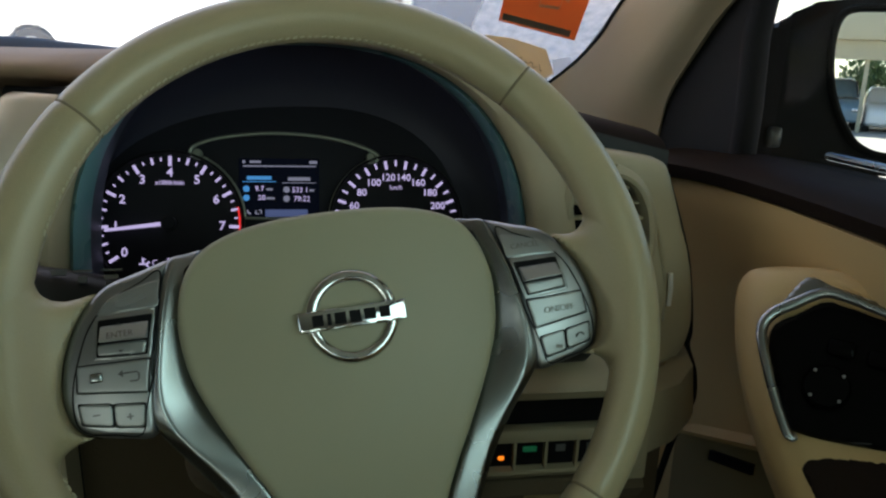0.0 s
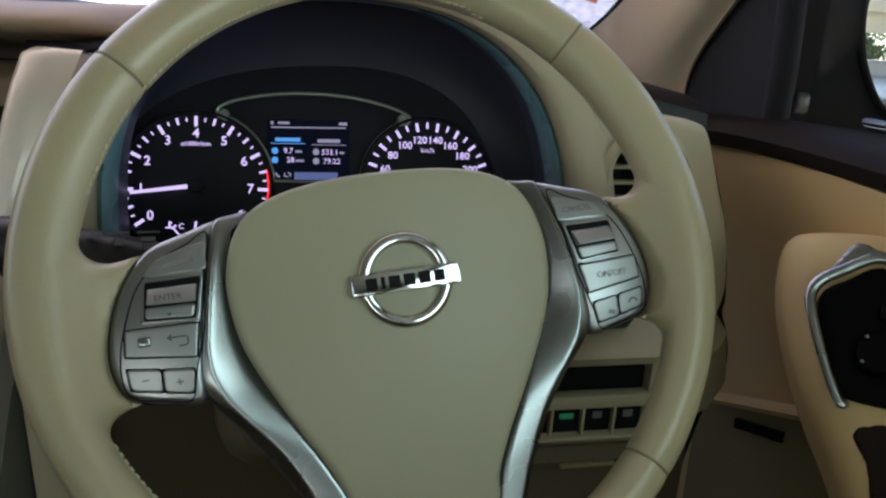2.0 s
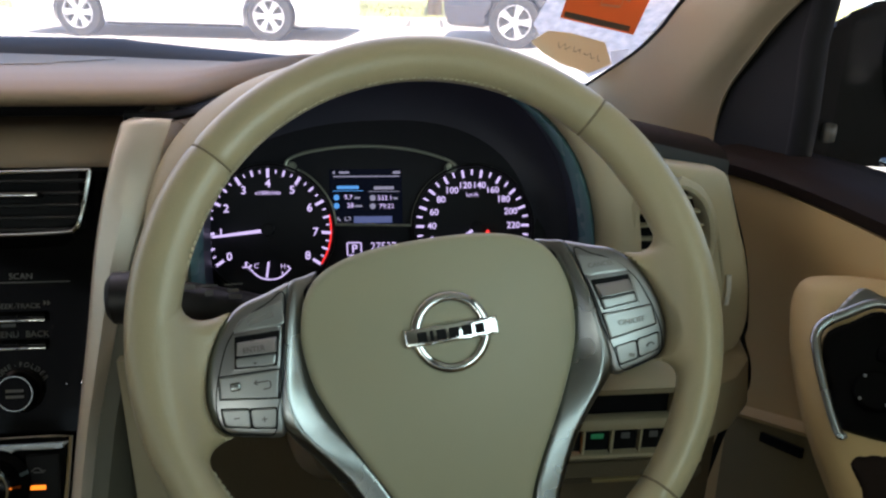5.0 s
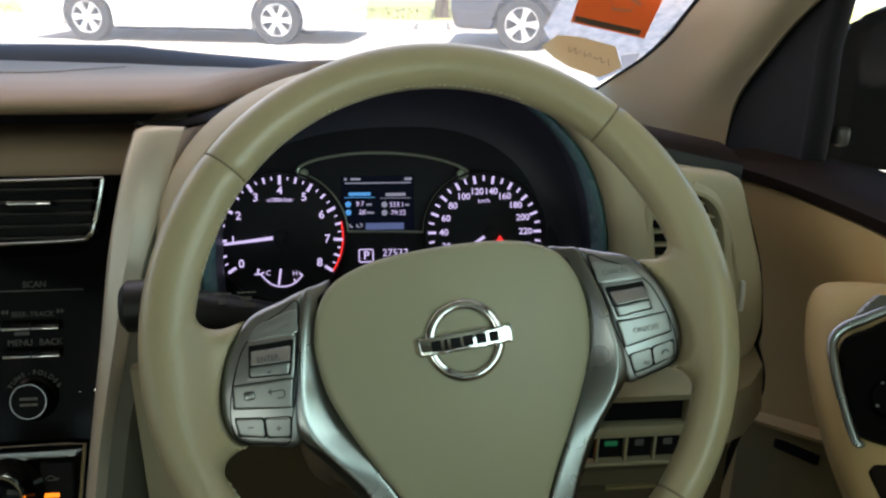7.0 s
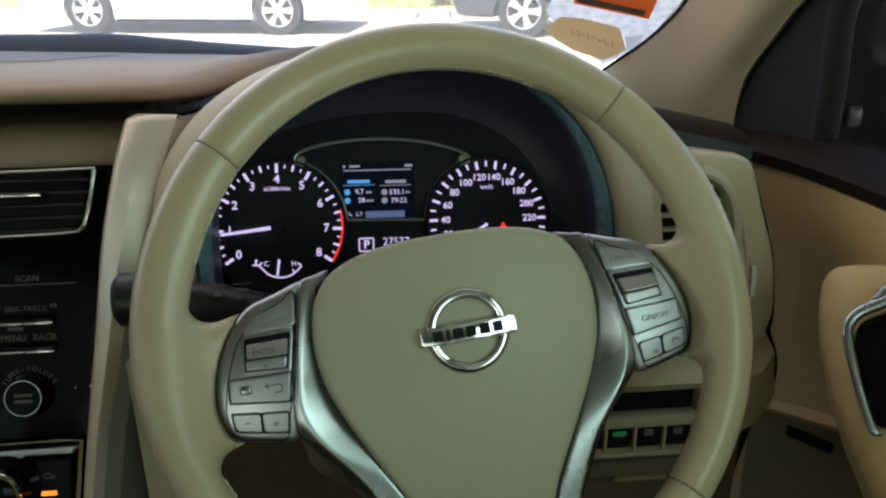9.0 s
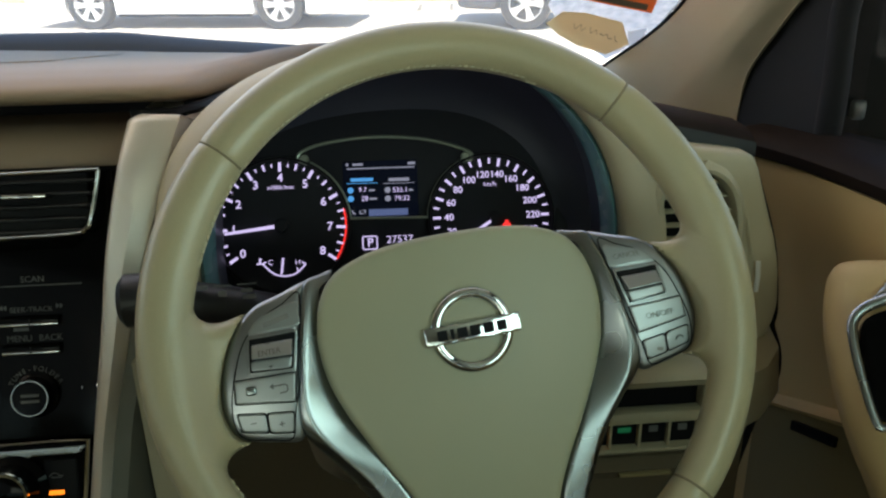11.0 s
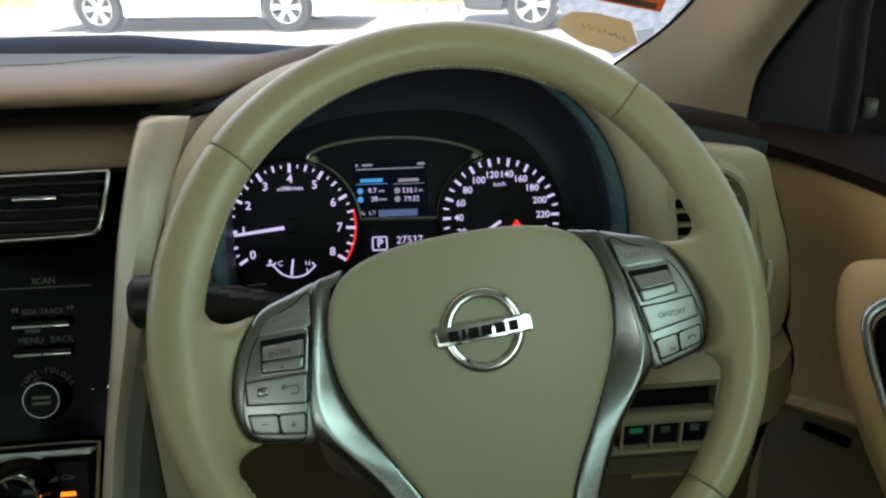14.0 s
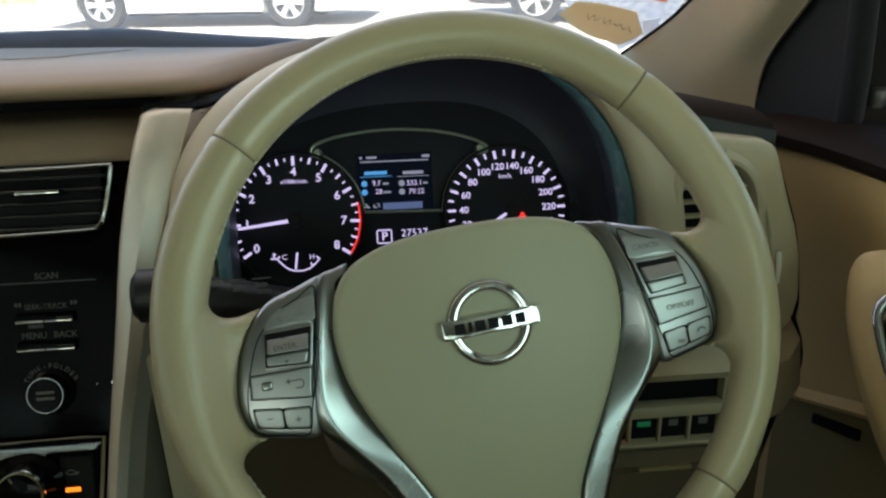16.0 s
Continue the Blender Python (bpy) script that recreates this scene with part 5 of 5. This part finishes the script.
card([(0.2694, 1.1456), (0.2895, 1.1506), (0.2936, 1.1304), (0.2853, 1.1226)], 0.0085, glare_white, "sleeve_glare", st, label="white card for the glare on a sleeve corner")
card([(0.2584, 1.1087), (0.2619, 1.1150), (0.2803, 1.1215), (0.2786, 1.1119), (0.2674, 1.0994)], 0.0085, glare_white, "sleeve_glare", st, label="white card for the glare on a sleeve corner")
tg = thing("paper_tag", HERE, "tan paper tag with faint handwriting on the windscreen", "paper tag")
card([(0.1672, 1.1575), (0.1804, 1.1740), (0.2085, 1.1715), (0.2551, 1.1592), (0.2820, 1.1261), (0.2624, 1.1088), (0.2187, 1.124), (0.190, 1.140)], 0.010, KRAFT, "paper", tg)
for line in (((0.200, 1.157), (0.205, 1.149), (0.209, 1.155), (0.213, 1.147), (0.217, 1.151)), ((0.222, 1.151), (0.226, 1.143), (0.231, 1.147), (0.234, 1.141)),
             ((0.238, 1.142), (0.243, 1.139), (0.247, 1.141), (0.252, 1.134), (0.256, 1.135)), ((0.257, 1.139), (0.262, 1.131), (0.265, 1.129))):
    path = smooth_line([(x, z, 0) for x, z in line], 4)
    rows = []
    for p in path:
        a, b = on_screen(p.x, p.y, 0.0114), on_screen(p.x, p.y + 0.0012, 0.0114)
        rows.append([a, b, b + Vector((0, 0.0006, 0)), a + Vector((0, 0.0006, 0))])
    part("pen_stroke", solid(rows), PEN, tg, "faint pen stroke")

# ---- driver's door ----
door = thing("front_door", HERE, "closed front door with tan panel and dark brown rail", "car door")
rail = smooth_line([(0.308, 0.815, 1.062), (0.312, 0.70, 1.0760), (0.316, 0.58, 1.0845), (0.320, 0.40, 1.0900), (0.325, 0.0, 1.098), (0.330, -0.9, 1.104)], 6)
rows = []
for p in rail:
    rows.append([(p.x + dx, p.y, p.z + dz) for dx, dz in ((0.012, -0.014), (0.0, -0.008), (-0.003, 0.002), (0.004, 0.008), (0.018, 0.0115), (0.045, 0.014), (0.080, 0.012), (0.080, -0.014))])
part("top_rail", solid(rows), BROWN, door, "dark brown grained top rail")
rows = []
for y in np.linspace(0.805, -0.9, 30):
    t = float(np.interp(y, [-0.9, 0.0, 0.4, 0.58, 0.70, 0.815], [1.104, 1.098, 1.0900, 1.0845, 1.0760, 1.062])) - 0.010
    rows.append([(0.318, y, t), (0.322, y, t - 0.03), (0.338, y, t - 0.09), (0.345, y, 0.90), (0.345, y, 0.60), (0.35, y, 0.32), (0.40, y, 0.32), (0.40, y, t)])
part("panel", solid(rows), DOOR_BEIGE, door, "tan vinyl door panel")

ARM = axes_at((0.261, 0.448, 0.969), (0.742, -0.55, -0.02), (0.06, 0.70, 0.71))


arm_line = [(-0.046, 0.106), (-0.020, 0.116), (0.020, 0.119), (0.070, 0.116), (0.140, 0.100), (0.170, 0.0), (0.170, -0.26), (0.110, -0.26), (0.066, -0.160), (0.034, -0.090), (0.010, -0.042),
            (-0.010, -0.010), (-0.029, 0.027), (-0.046, 0.075)]
part("armrest", moved(plate(arm_line, lambda u, v: 0.002 + 0.10 * np.minimum(v, 0) - 0.10 * np.maximum(-u, 0), 0.085, 0.024, 0.0065), ARM), DOOR_BEIGE, door, "tan armrest with pull handle")
rows = []
for y in np.linspace(0.70, 0.30, 12):
    h = 0.46 * (0.665 - y)
    rows.append([(0.352, y, 0.842 + h), (0.332, y, 0.841 + h), (0.327, y, 0.837 + h), (0.331, y, 0.832 + h), (0.352, y, 0.829 + h)])
part("pocket_lip", solid(rows), DOOR_BEIGE, door, "door pocket lip")
# the shade on the lower door is painted in with the olive brown
part("map_pocket", solid([[(0.350, y, 0.836 + 0.46 * (0.665 - y)), (0.337, y, 0.831 + 0.46 * (0.665 - y)), (0.338, y, 0.72), (0.343, y, 0.50), (0.350, y, 0.33), (0.356, y, 0.33)] for y in np.linspace(0.72, 0.28, 12)]), SHADE_OLIVE, door, "lower door pocket, its shade put in as olive brown")
part("pocket_slot", solid([[(0.334, y, z), (0.334, y, z + 0.010), (0.352, y, z + 0.010), (0.352, y, z)] for y, z in ((0.650, 0.818), (0.584, 0.845))]), BLACK, door, "dark pocket slot")
# the dark gap between dash and door, drawn as an added black tube
gap_run = smooth_line([(0.2475, 0.632, 1.095), (0.2620, 0.632, 1.060), (0.2785, 0.632, 1.014), (0.2880, 0.632, 0.960), (0.288, 0.632, 0.942), (0.297, 0.632, 0.918), (0.300, 0.632, 0.894), (0.294, 0.632, 0.875), (0.286, 0.632, 0.850), (0.272, 0.632, 0.78)], 6)
part("door_gap", tube(gap_run, 0.0032, 8), BLACK, door, "black tube for the dark gap between dash and door")

pan = part("switch_plate", moved(plate([(0.003, 0.002), (-0.0095, 0.0240), (-0.0195, 0.0475), (-0.0215, 0.0590), (-0.018, 0.0670), (-0.0085, 0.0750), (0.0060, 0.0870), (0.020, 0.0862), (0.060, 0.079), (0.13, 0.065), (0.15, 0.03), (0.13, 0.010), (0.07, 0.006)],
                                       lambda u, v: 0.006 + 0 * u, 0.012, 0.003, 0.0032), ARM), GLOSS, door, "glossy black window switch plate")
bez = smooth_line([(0.006, -0.0008, 0.005), (0.001, -0.0012, 0.006), (-0.0122, 0.0232, 0.007), (-0.0228, 0.0478, 0.008), (-0.0257, 0.0604, 0.008), (-0.0215, 0.0705, 0.008), (-0.011, 0.0797, 0.008), (0.0047, 0.0913, 0.008), (0.0206, 0.0903, 0.008), (0.0394, 0.0863, 0.007), (0.12, 0.070, 0.006)], 6)
bw = np.interp(np.linspace(0, 1, len(bez)), [0, 0.08, 0.35, 0.6, 1], [0.0016, 0.0030, 0.0036, 0.0036, 0.0026])
part("switch_bezel", moved(tube(bez, [float(b) for b in bw], 12, flat=0.6), ARM), SILVER, door, "satin silver bezel")
part("bezel_shoulder", moved(plate([(-0.0215, 0.0700), (-0.0076, 0.1006), (0.0089, 0.0985), (0.0385, 0.0930), (0.12, 0.079), (0.12, 0.073), (0.04, 0.088), (0.0206, 0.0915), (0.0047, 0.0925), (-0.011, 0.0805)], lambda u, v: 0.005 + 0 * u, 0.010, 0.002, 0.0025), ARM), SILVER, door, "wide dull silver bezel shoulder")
for x, y, r in ((0.016, 0.031, 0.0135),):
    mk = part("mirror_dial", moved(lathe([(r, 0.006), (r, 0.011), (r * 0.88, 0.0135)], 32), ARM @ Matrix.Translation((x, y, 0))), GLOSS, door, "round dark mirror dial")
    for q in range(4):
        a = radians(45 + 90 * q)
        part("dial_dot", moved(lathe([(0.0012, 0.013), (0.0010, 0.0142)], 8), ARM @ Matrix.Translation((x + 0.011 * math.cos(a), y + 0.011 * math.sin(a), 0))), DIM, mk)
for k in range(3):
    part("window_switch", moved(block(0.012 + 0.022 * k, 0.028 + 0.022 * k, 0.052 - 0.002 * k, 0.063 - 0.002 * k, 0.005, 0.010, 0.003), ARM), GLOSS, door, "black window switch")
part("pull_cup", moved(plate([(0.0136, -0.0125), (0.0531, -0.0005), (0.10, 0.001), (0.16, 0.000), (0.16, -0.08), (0.05, -0.08), (0.022, -0.0321)], lambda u, v: 0.0025 + 0.10 * np.minimum(v, 0), 0.012, 0.002, 0.003), ARM), BROWN, door, "dark pull cup")
# fixed black quarter and window frame
part("quarter_trim", thick([[(0.352, y, z) for y, z in row] for row in (((0.920, 1.035), (0.715, 1.035)), ((0.900, 1.074), (0.715, 1.076)), ((0.885, 1.110), (0.715, 1.11)), ((0.840, 1.165), (0.720, 1.165)), ((0.785, 1.215), (0.718, 1.215)), ((0.715, 1.268), (0.705, 1.268)))], (0.022, 0, 0)), FELT, door, "black sail panel")
part("window_frame", tube([(0.362, 0.718, 1.07), (0.362, 0.718, 1.13), (0.362, 0.724, 1.19), (0.362, 0.712, 1.255), (0.368, 0.55, 1.37), (0.368, 0.35, 1.475), (0.36, 0.1, 1.50), (0.36, -0.5, 1.50)], 0.012, 10), FELT, door, "black window channel")
part("belt_strip", tube([(0.400, 0.652, 1.0985), (0.402, 0.58, 1.1020), (0.404, 0.40, 1.106), (0.406, -0.5, 1.11)], 0.0035, 8), SILVER, door, "bright strip along the window sill")
wp = part("window_glass", sheet([[(0.372, y, z) for y in (0.69, 0.3, -0.5)] for z in (1.06, 1.5)]), SIDE_GLASS, door)
wp.visible_shadow = False

# ---- door mirror ----
mir = thing("door_mirror", axes_at((0.50, 0.80, 1.150), (0.955, -0.296, 0), (0.0105, 0.043, 1)), "black door mirror seen through the side window", "mirror")


house_line = outline([(-0.110, -0.060), (-0.090, 0.010), (-0.075, 0.044), (-0.059, 0.056), (-0.036, 0.070), (-0.006, 0.077), (0.06, 0.086), (0.16, 0.088), (0.225, 0.070), (0.240, 0.0), (0.220, -0.070),
                      (0.150, -0.096), (0.04, -0.098), (-0.06, -0.094)])


def shell(p):
    return house_line(p[:, 0], p[:, 1]) + np.maximum(0, -p[:, 2]) * 0.4


def shell_f(p):
    return both(shell(p), np.abs(p[:, 2] + 0.04) - 0.05, 0.012)


GAP_GREY = material("grey of the gap at the mirror foot", (0.05, 0.056, 0.06), 0.2, vary=0.2)
part("housing", nets(shell_f, (-0.15, -0.11, -0.11), (0.27, 0.11, 0.03), 0.010), FELT, mir, "black mirror housing")
glass_line = [(p.x, p.y) for p in smooth_line([(*q, 0) for q in ((0.10, 0.069), (0.029, 0.067), (0.0, 0.065), (-0.011, 0.056), (-0.0145, 0.034), (-0.0115, 0.005), (-0.004, -0.021), (0.012, -0.051), (0.028, -0.067),
                                                                (0.054, -0.0745), (0.12, -0.075), (0.185, -0.068), (0.207, -0.03), (0.210, 0.03), (0.190, 0.064))], 4, True)]
part("mirror_glass", ([(x, y, 0.0125) for x, y in glass_line], [tuple(range(len(glass_line)))]), MIRROR, mir, "clean mirror glass", smooth=False)
part("glass_edge", tube([(x, y, 0.012) for x, y in glass_line], 0.004, 8, True), BLACK, mir)
# added block in place of the glint of daylight through the foot's gap
part("gap_block", block(-0.064, -0.048, -0.072, -0.050, 0.008, 0.018, 0.005, 3), GAP_GREY, mir, "small grey block for the bright gap at the mirror foot")
part("foot", block(-0.10, -0.02, -0.10, -0.06, -0.06, -0.02, 0.012), BLACK, mir)

# ---- cabin shell ----
fl = tagged(mesh_object("floor", block(-1.14, 0.42, -1.7, 1.15, 0.26, 0.30), CARPET_AND_SHADE), "tan carpeted cabin floor", "floor", kind="structure")
tagged(mesh_object("ceiling", block(-1.10, 0.40, -1.45, 0.42, 1.505, 1.54, 0.01), LINING), "beige cloth headliner", "headliner", kind="structure")
tagged(mesh_object("wall_west", block(-1.16, -1.10, -1.7, 1.10, 0.28, 1.08, 0.01), DOOR_BEIGE), "tan passenger side panel", "side panel", kind="structure")
tagged(mesh_object("wall_south", block(-1.12, 0.42, -1.76, -1.70, 0.28, 1.10, 0.01), DOOR_BEIGE), "tan rear cabin panel", "rear panel", kind="structure")
tagged(mesh_object("wall_east", block(0.352, 0.42, -1.7, -0.9, 0.28, 1.08, 0.01), DOOR_BEIGE), "tan rear side panel", "side panel", kind="structure")
tagged(mesh_object("wall_north", block(-1.14, 0.42, 1.16, 1.20, 0.28, 1.08, 0.01), BLACK), "black bulkhead behind the dashboard", "bulkhead", kind="structure")
for x in (-1.11, 0.385):
    tagged(mesh_object("pillar", thick([[(x, -0.42, 1.07), (x, -0.34, 1.07)], [(x, -0.44, 1.52), (x, -0.38, 1.52)]], (0.03, 0, 0)), PILLAR), "beige centre door pillar trim", "pillar", kind="structure")
    tagged(mesh_object("pillar", thick([[(x, -1.70, 1.07), (x, -1.35, 1.07)], [(x, -1.42, 1.52), (x, -1.15, 1.52)]], (0.03, 0, 0)), PILLAR), "beige rear pillar trim", "pillar", kind="structure")

# unseen tinted panes on the passenger side and behind, added to cut daylight
tagged(mesh_object("window_1", sheet([[(-1.125, y, 1.06) for y in np.linspace(-1.6, 0.75, 6)], [(-1.115, y, 1.52) for y in np.linspace(-1.3, 0.30, 6)]]), TINTED), "unseen passenger side panes, tinted to cut daylight", "window", kind="structure")
tagged(mesh_object("window_2", sheet([[(x, -1.72, 1.08) for x in np.linspace(-1.12, 0.40, 6)], [(x, -1.42, 1.52) for x in np.linspace(-1.08, 0.38, 6)]]), TINTED), "unseen rear pane, tinted to cut daylight", "window", kind="structure")
tagged(mesh_object("window_3", sheet([[(0.40, y, 1.06) for y in np.linspace(-1.6, -0.50, 4)], [(0.39, y, 1.52) for y in np.linspace(-1.3, -0.50, 4)]]), TINTED), "unseen rear side pane, tinted to cut daylight", "window", kind="structure")

# ---- outside ----
tagged(mesh_object("ground", ([(-400, -400, 0), (400, -400, 0), (400, 400, 0), (-400, 400, 0)], [(0, 1, 2, 3)]), ASPHALT), "pale dusty asphalt ground", "ground", kind="structure")
STREET = Matrix.Translation((-1.25, 11.75, 0)) @ Matrix.Rotation(radians(-11.5), 4, "Z")


def on_street(name, shape, mat, label, category, kind="structure", smooth=True):
    ob = mesh_object(name, shape, mat, smooth=smooth)
    ob.matrix_world = STREET
    return tagged(ob, label, category, kind=kind)


on_street("kerb", block(-60, 60, 2.55, 2.72, -0.05, 0.14, 0.02), PAVING, "pale concrete kerb along the street", "kerb")
on_street("grass_verge", block(-60, 60, 2.72, 9.0, -0.05, 0.13), GRASS, "dry green grass verge behind the kerb", "grass", "structure")
on_street("pavement", block(-60, 60, 9.0, 40, -0.05, 0.12), PAVING, "pale sunlit paving beyond the grass", "pavement")
rng = random.Random(5)
tufts = []
for k in range(1500):
    x, y, a, h = rng.uniform(-10, 12), rng.uniform(2.75, 5.5), rng.uniform(0, 6.28), rng.uniform(0.04, 0.11)
    c, s = math.cos(a) * 0.02, math.sin(a) * 0.02
    tufts.append(([(x - c, y - s, 0.12), (x + c, y + s, 0.12), (x + rng.uniform(-0.04, 0.04), y + rng.uniform(-0.04, 0.04), 0.13 + h)], [(0, 1, 2)]))
tf = mesh_object("grass_tufts", joined(*tufts), GRASS, smooth=False)
tf.matrix_world = STREET
tagged(tf, "ragged dry grass blades on the verge", "grass", kind="stuff")


def tree(spot, r, high, seed, leaves_count=1600, leaf=1.0):
    rng = random.Random(seed)
    t = thing("tree", Matrix.Translation(spot), "street tree with brown trunk and loose green crown", "tree", "street trees")
    part("trunk", tube(smooth_line([(0, 0, 0), (0.02, 0.01, high * 0.3), (-0.03, 0.02, high * 0.6), (0.02, 0, high)], 5), [r * (1.25 - 0.75 * i / 15) for i in range(16)], 12), BARK, t)
    tips = []
    for k in range(7):
        a, up = rng.uniform(0, 6.28), rng.uniform(0.5, 0.95) * high
        tip = Vector((math.cos(a) * rng.uniform(0.8, 1.8), math.sin(a) * rng.uniform(0.8, 1.8), up + rng.uniform(0.5, 1.6)))
        tips.append(tip)
        part("limb", tube(smooth_line([(0, 0, up * 0.9), (tip * 0.5 + Vector((0, 0, up * 0.3))), tip], 5), [r * 0.45 * (1 - 0.07 * i) for i in range(11)], 8), BARK, t)
    leaves = []
    for k in range(leaves_count):
        c = rng.choice(tips) + Vector((rng.gauss(0, 0.55), rng.gauss(0, 0.55), rng.gauss(0, 0.4)))
        m = Matrix.Translation(c) @ Euler((rng.uniform(0, 6), rng.uniform(0, 6), rng.uniform(0, 6))).to_matrix().to_4x4()
        leaves.append(moved(([(-0.09 * leaf, 0, 0), (0, -0.04 * leaf, 0.01), (0.09 * leaf, 0, 0), (0, 0.04 * leaf, 0.01)], [(0, 1, 2, 3)]), m))
    part("crown", joined(*leaves), LEAF, t, "loose green leaves", smooth=False)
    return t


tree(STREET @ Vector((1.95, 3.6, 0.12)), 0.11, 3.2, 1)


def wheel_parts(car, x, y, r, spokes, side):
    m = Matrix.Translation((x, y, r)) @ Matrix.Rotation(radians(90), 4, "X")
    wh = part("wheel", moved(lathe([(r * 0.66, -0.10), (r * 0.97, -0.10), (r, -0.075), (r, 0.075), (r * 0.97, 0.10), (r * 0.68, 0.10), (r * 0.66, 0.06)], 40), m), RUBBER, car, "black tyre")
    part("rim_back", moved(lathe([(r * 0.62, -0.02), (r * 0.62, 0.03)], 32), m), BLACK, wh)
    part("rim_edge", moved(ring(r * 0.645, r * 0.06, 0.02, 0.105, 40), m @ Matrix.Rotation(math.pi if side < 0 else 0, 4, "X")), ALLOY, wh, "bright wheel rim")
    for k in range(spokes):
        a = 2 * math.pi * k / spokes
        rot = m @ Matrix.Rotation(math.pi if side < 0 else 0, 4, "X") @ Matrix.Rotation(a, 4, "Z")
        part("spoke", moved(solid([[(r * d, -wd * r, h0), (r * d, wd * r, h0), (r * d, wd * r * 0.7, h1), (r * d, -wd * r * 0.7, h1)] for d, wd, h0, h1 in ((0.06, 0.11, 0.03, 0.085), (0.30, 0.12, 0.04, 0.092), (0.64, 0.20 if spokes < 6 else 0.17, 0.05, 0.098))]), rot), ALLOY, wh, "bright alloy spoke")
    part("hub_cap", moved(lathe([(r * 0.14, 0.03), (r * 0.14, 0.095), (r * 0.10, 0.10)], 20), m @ Matrix.Rotation(math.pi if side < 0 else 0, 4, "X")), ALLOY, wh)


def parked_car(m, label, paint, profile, base, r, spokes, half=0.89):
    """A parked car; local x along it, the near side at -y."""
    car = thing("parked_car", m, label, "car", "parked cars")
    f2 = outline(profile, 5)
    axles = (-base / 2, base / 2)

    def f(p):
        x, y, z = p.T
        y = y - half
        d = f2(x, z)
        taper = np.abs(y) - half + 0.05 * np.maximum(z - 0.75, 0) * 6 * np.maximum(z - 0.75, 0) + 0.04 * (x / 2.3) ** 4
        body = both(d, taper, 0.09)
        for ax in axles:
            arch = np.maximum(np.hypot(x - ax, z - r) - r * 1.14, half - 0.26 - np.abs(y))
            body = both(body, -arch, 0.015)
        return body

    part("body", nets(f, (-2.6, -0.1, 0.1), (2.6, 2 * half + 0.1, 1.75), 0.05), paint, car)
    for ax in axles:
        for y, s in ((0.11, -1), (2 * half - 0.11, 1)):
            wheel_parts(car, ax, y, r, spokes, 1 if s < 0 else -1)
    top = max(z for _, z in profile)
    for x0, x1 in ((-0.95, -0.05), (0.05, 0.95)):
        part("side_window", solid([[(x0 - 0.12 * k, 0.055 + 0.12 * k, 0.93 + (top - 1.02) * k), (x1 - 0.12 * k * (1 if x1 > 0.5 else -0.2), 0.055 + 0.12 * k, 0.93 + (top - 1.02) * k),
                                    (x1, 0.12 + 0.12 * k, 0.93 + (top - 1.02) * k), (x0, 0.12 + 0.12 * k, 0.93 + (top - 1.02) * k)] for k in (0, 1)]), CAR_GLASS, car, "dark side window")
    part("sill", block(-base / 2 + r * 1.2, base / 2 - r * 1.2, 0.03, 0.12, 0.17, 0.24, 0.02), BLACK, car, "black sill")
    for x in (-2.2, 2.2):
        part("lamp", block(x - 0.10, x + 0.10, 0.10, 0.30, 0.62, 0.74, 0.03), CHROME, car)
    return car


SEDAN = [(-2.40, 0.32), (-2.42, 0.62), (-2.30, 0.92), (-1.75, 1.00), (-1.10, 1.38), (-0.2, 1.47), (0.55, 1.38), (1.20, 1.00), (1.95, 0.88), (2.32, 0.70), (2.38, 0.42), (2.25, 0.22), (1.2, 0.19), (0, 0.19), (-1.2, 0.19), (-2.2, 0.24)]
SUV = [(-2.25, 0.38), (-2.30, 0.75), (-2.22, 1.05), (-2.0, 1.55), (-1.0, 1.70), (0.2, 1.66), (0.95, 1.12), (1.85, 1.02), (2.18, 0.80), (2.22, 0.48), (2.1, 0.28), (1.1, 0.25), (0, 0.25), (-1.1, 0.25), (-2.1, 0.28)]
parked_car(STREET @ Matrix.Translation((-1.40, -0.11, 0)), "white sedan parked along the sunlit street", WHITE_PAINT, SEDAN, 2.80, 0.335, 6)
parked_car(STREET @ Matrix.Translation((4.75, -0.25, 0)), "dark grey car parked along the sunlit street", DARK_PAINT, SUV, 2.62, 0.345, 5)

# canopy over the car and the lot behind it, seen in the mirror
can = thing("canopy", HERE, "pale concrete parking canopy on posts", "canopy", kind="structure")
part("edge_beam", block(-14, 16, -26.3, -26.0, 2.22, 2.81, 0.01), CONCRETE, can)
part("edge_beam", block(-14, 16, -26.2, -25.7, 2.80, 3.6, 0.01), CONCRETE, can)
part("post", block(1.48, 1.60, -26.3, -26.18, 0, 2.78, 0.01), CONCRETE, can)
part("roof_slab", block(-14, 16, -38.0, -25.8, 3.60, 3.75, 0.02), CONCRETE, can)
part("roof_slab", block(-9, 9, -12.0, 1.2, 2.75, 2.95, 0.02), CONCRETE, can)
for x in (-5.5, 6.0):
    for y in (-11.7, -1.0):
        part("post", block(x - 0.06, x + 0.06, y - 0.06, y + 0.06, 0, 2.75, 0.01), CONCRETE, can)
for k, (x, y) in enumerate(((3.3, -45), (5.4, -47), (7.6, -45))):
    tree((x, y, 0), 0.14, 1.3, 20 + k, 900, 2.6)
parked_car(Matrix.Translation((3.50, -29.3, 0)) @ Matrix.Rotation(radians(90), 4, "Z"), "white sedan parked behind the canopy", WHITE_PAINT, SEDAN, 2.80, 0.335, 6)
parked_car(Matrix.Translation((1.62, -29.3, 0)) @ Matrix.Rotation(radians(90), 4, "Z"), "grey blue car parked behind the canopy", material("grey blue car paint", (0.16, 0.24, 0.30), 0.25, coat=0.6), SUV, 2.62, 0.345, 5)
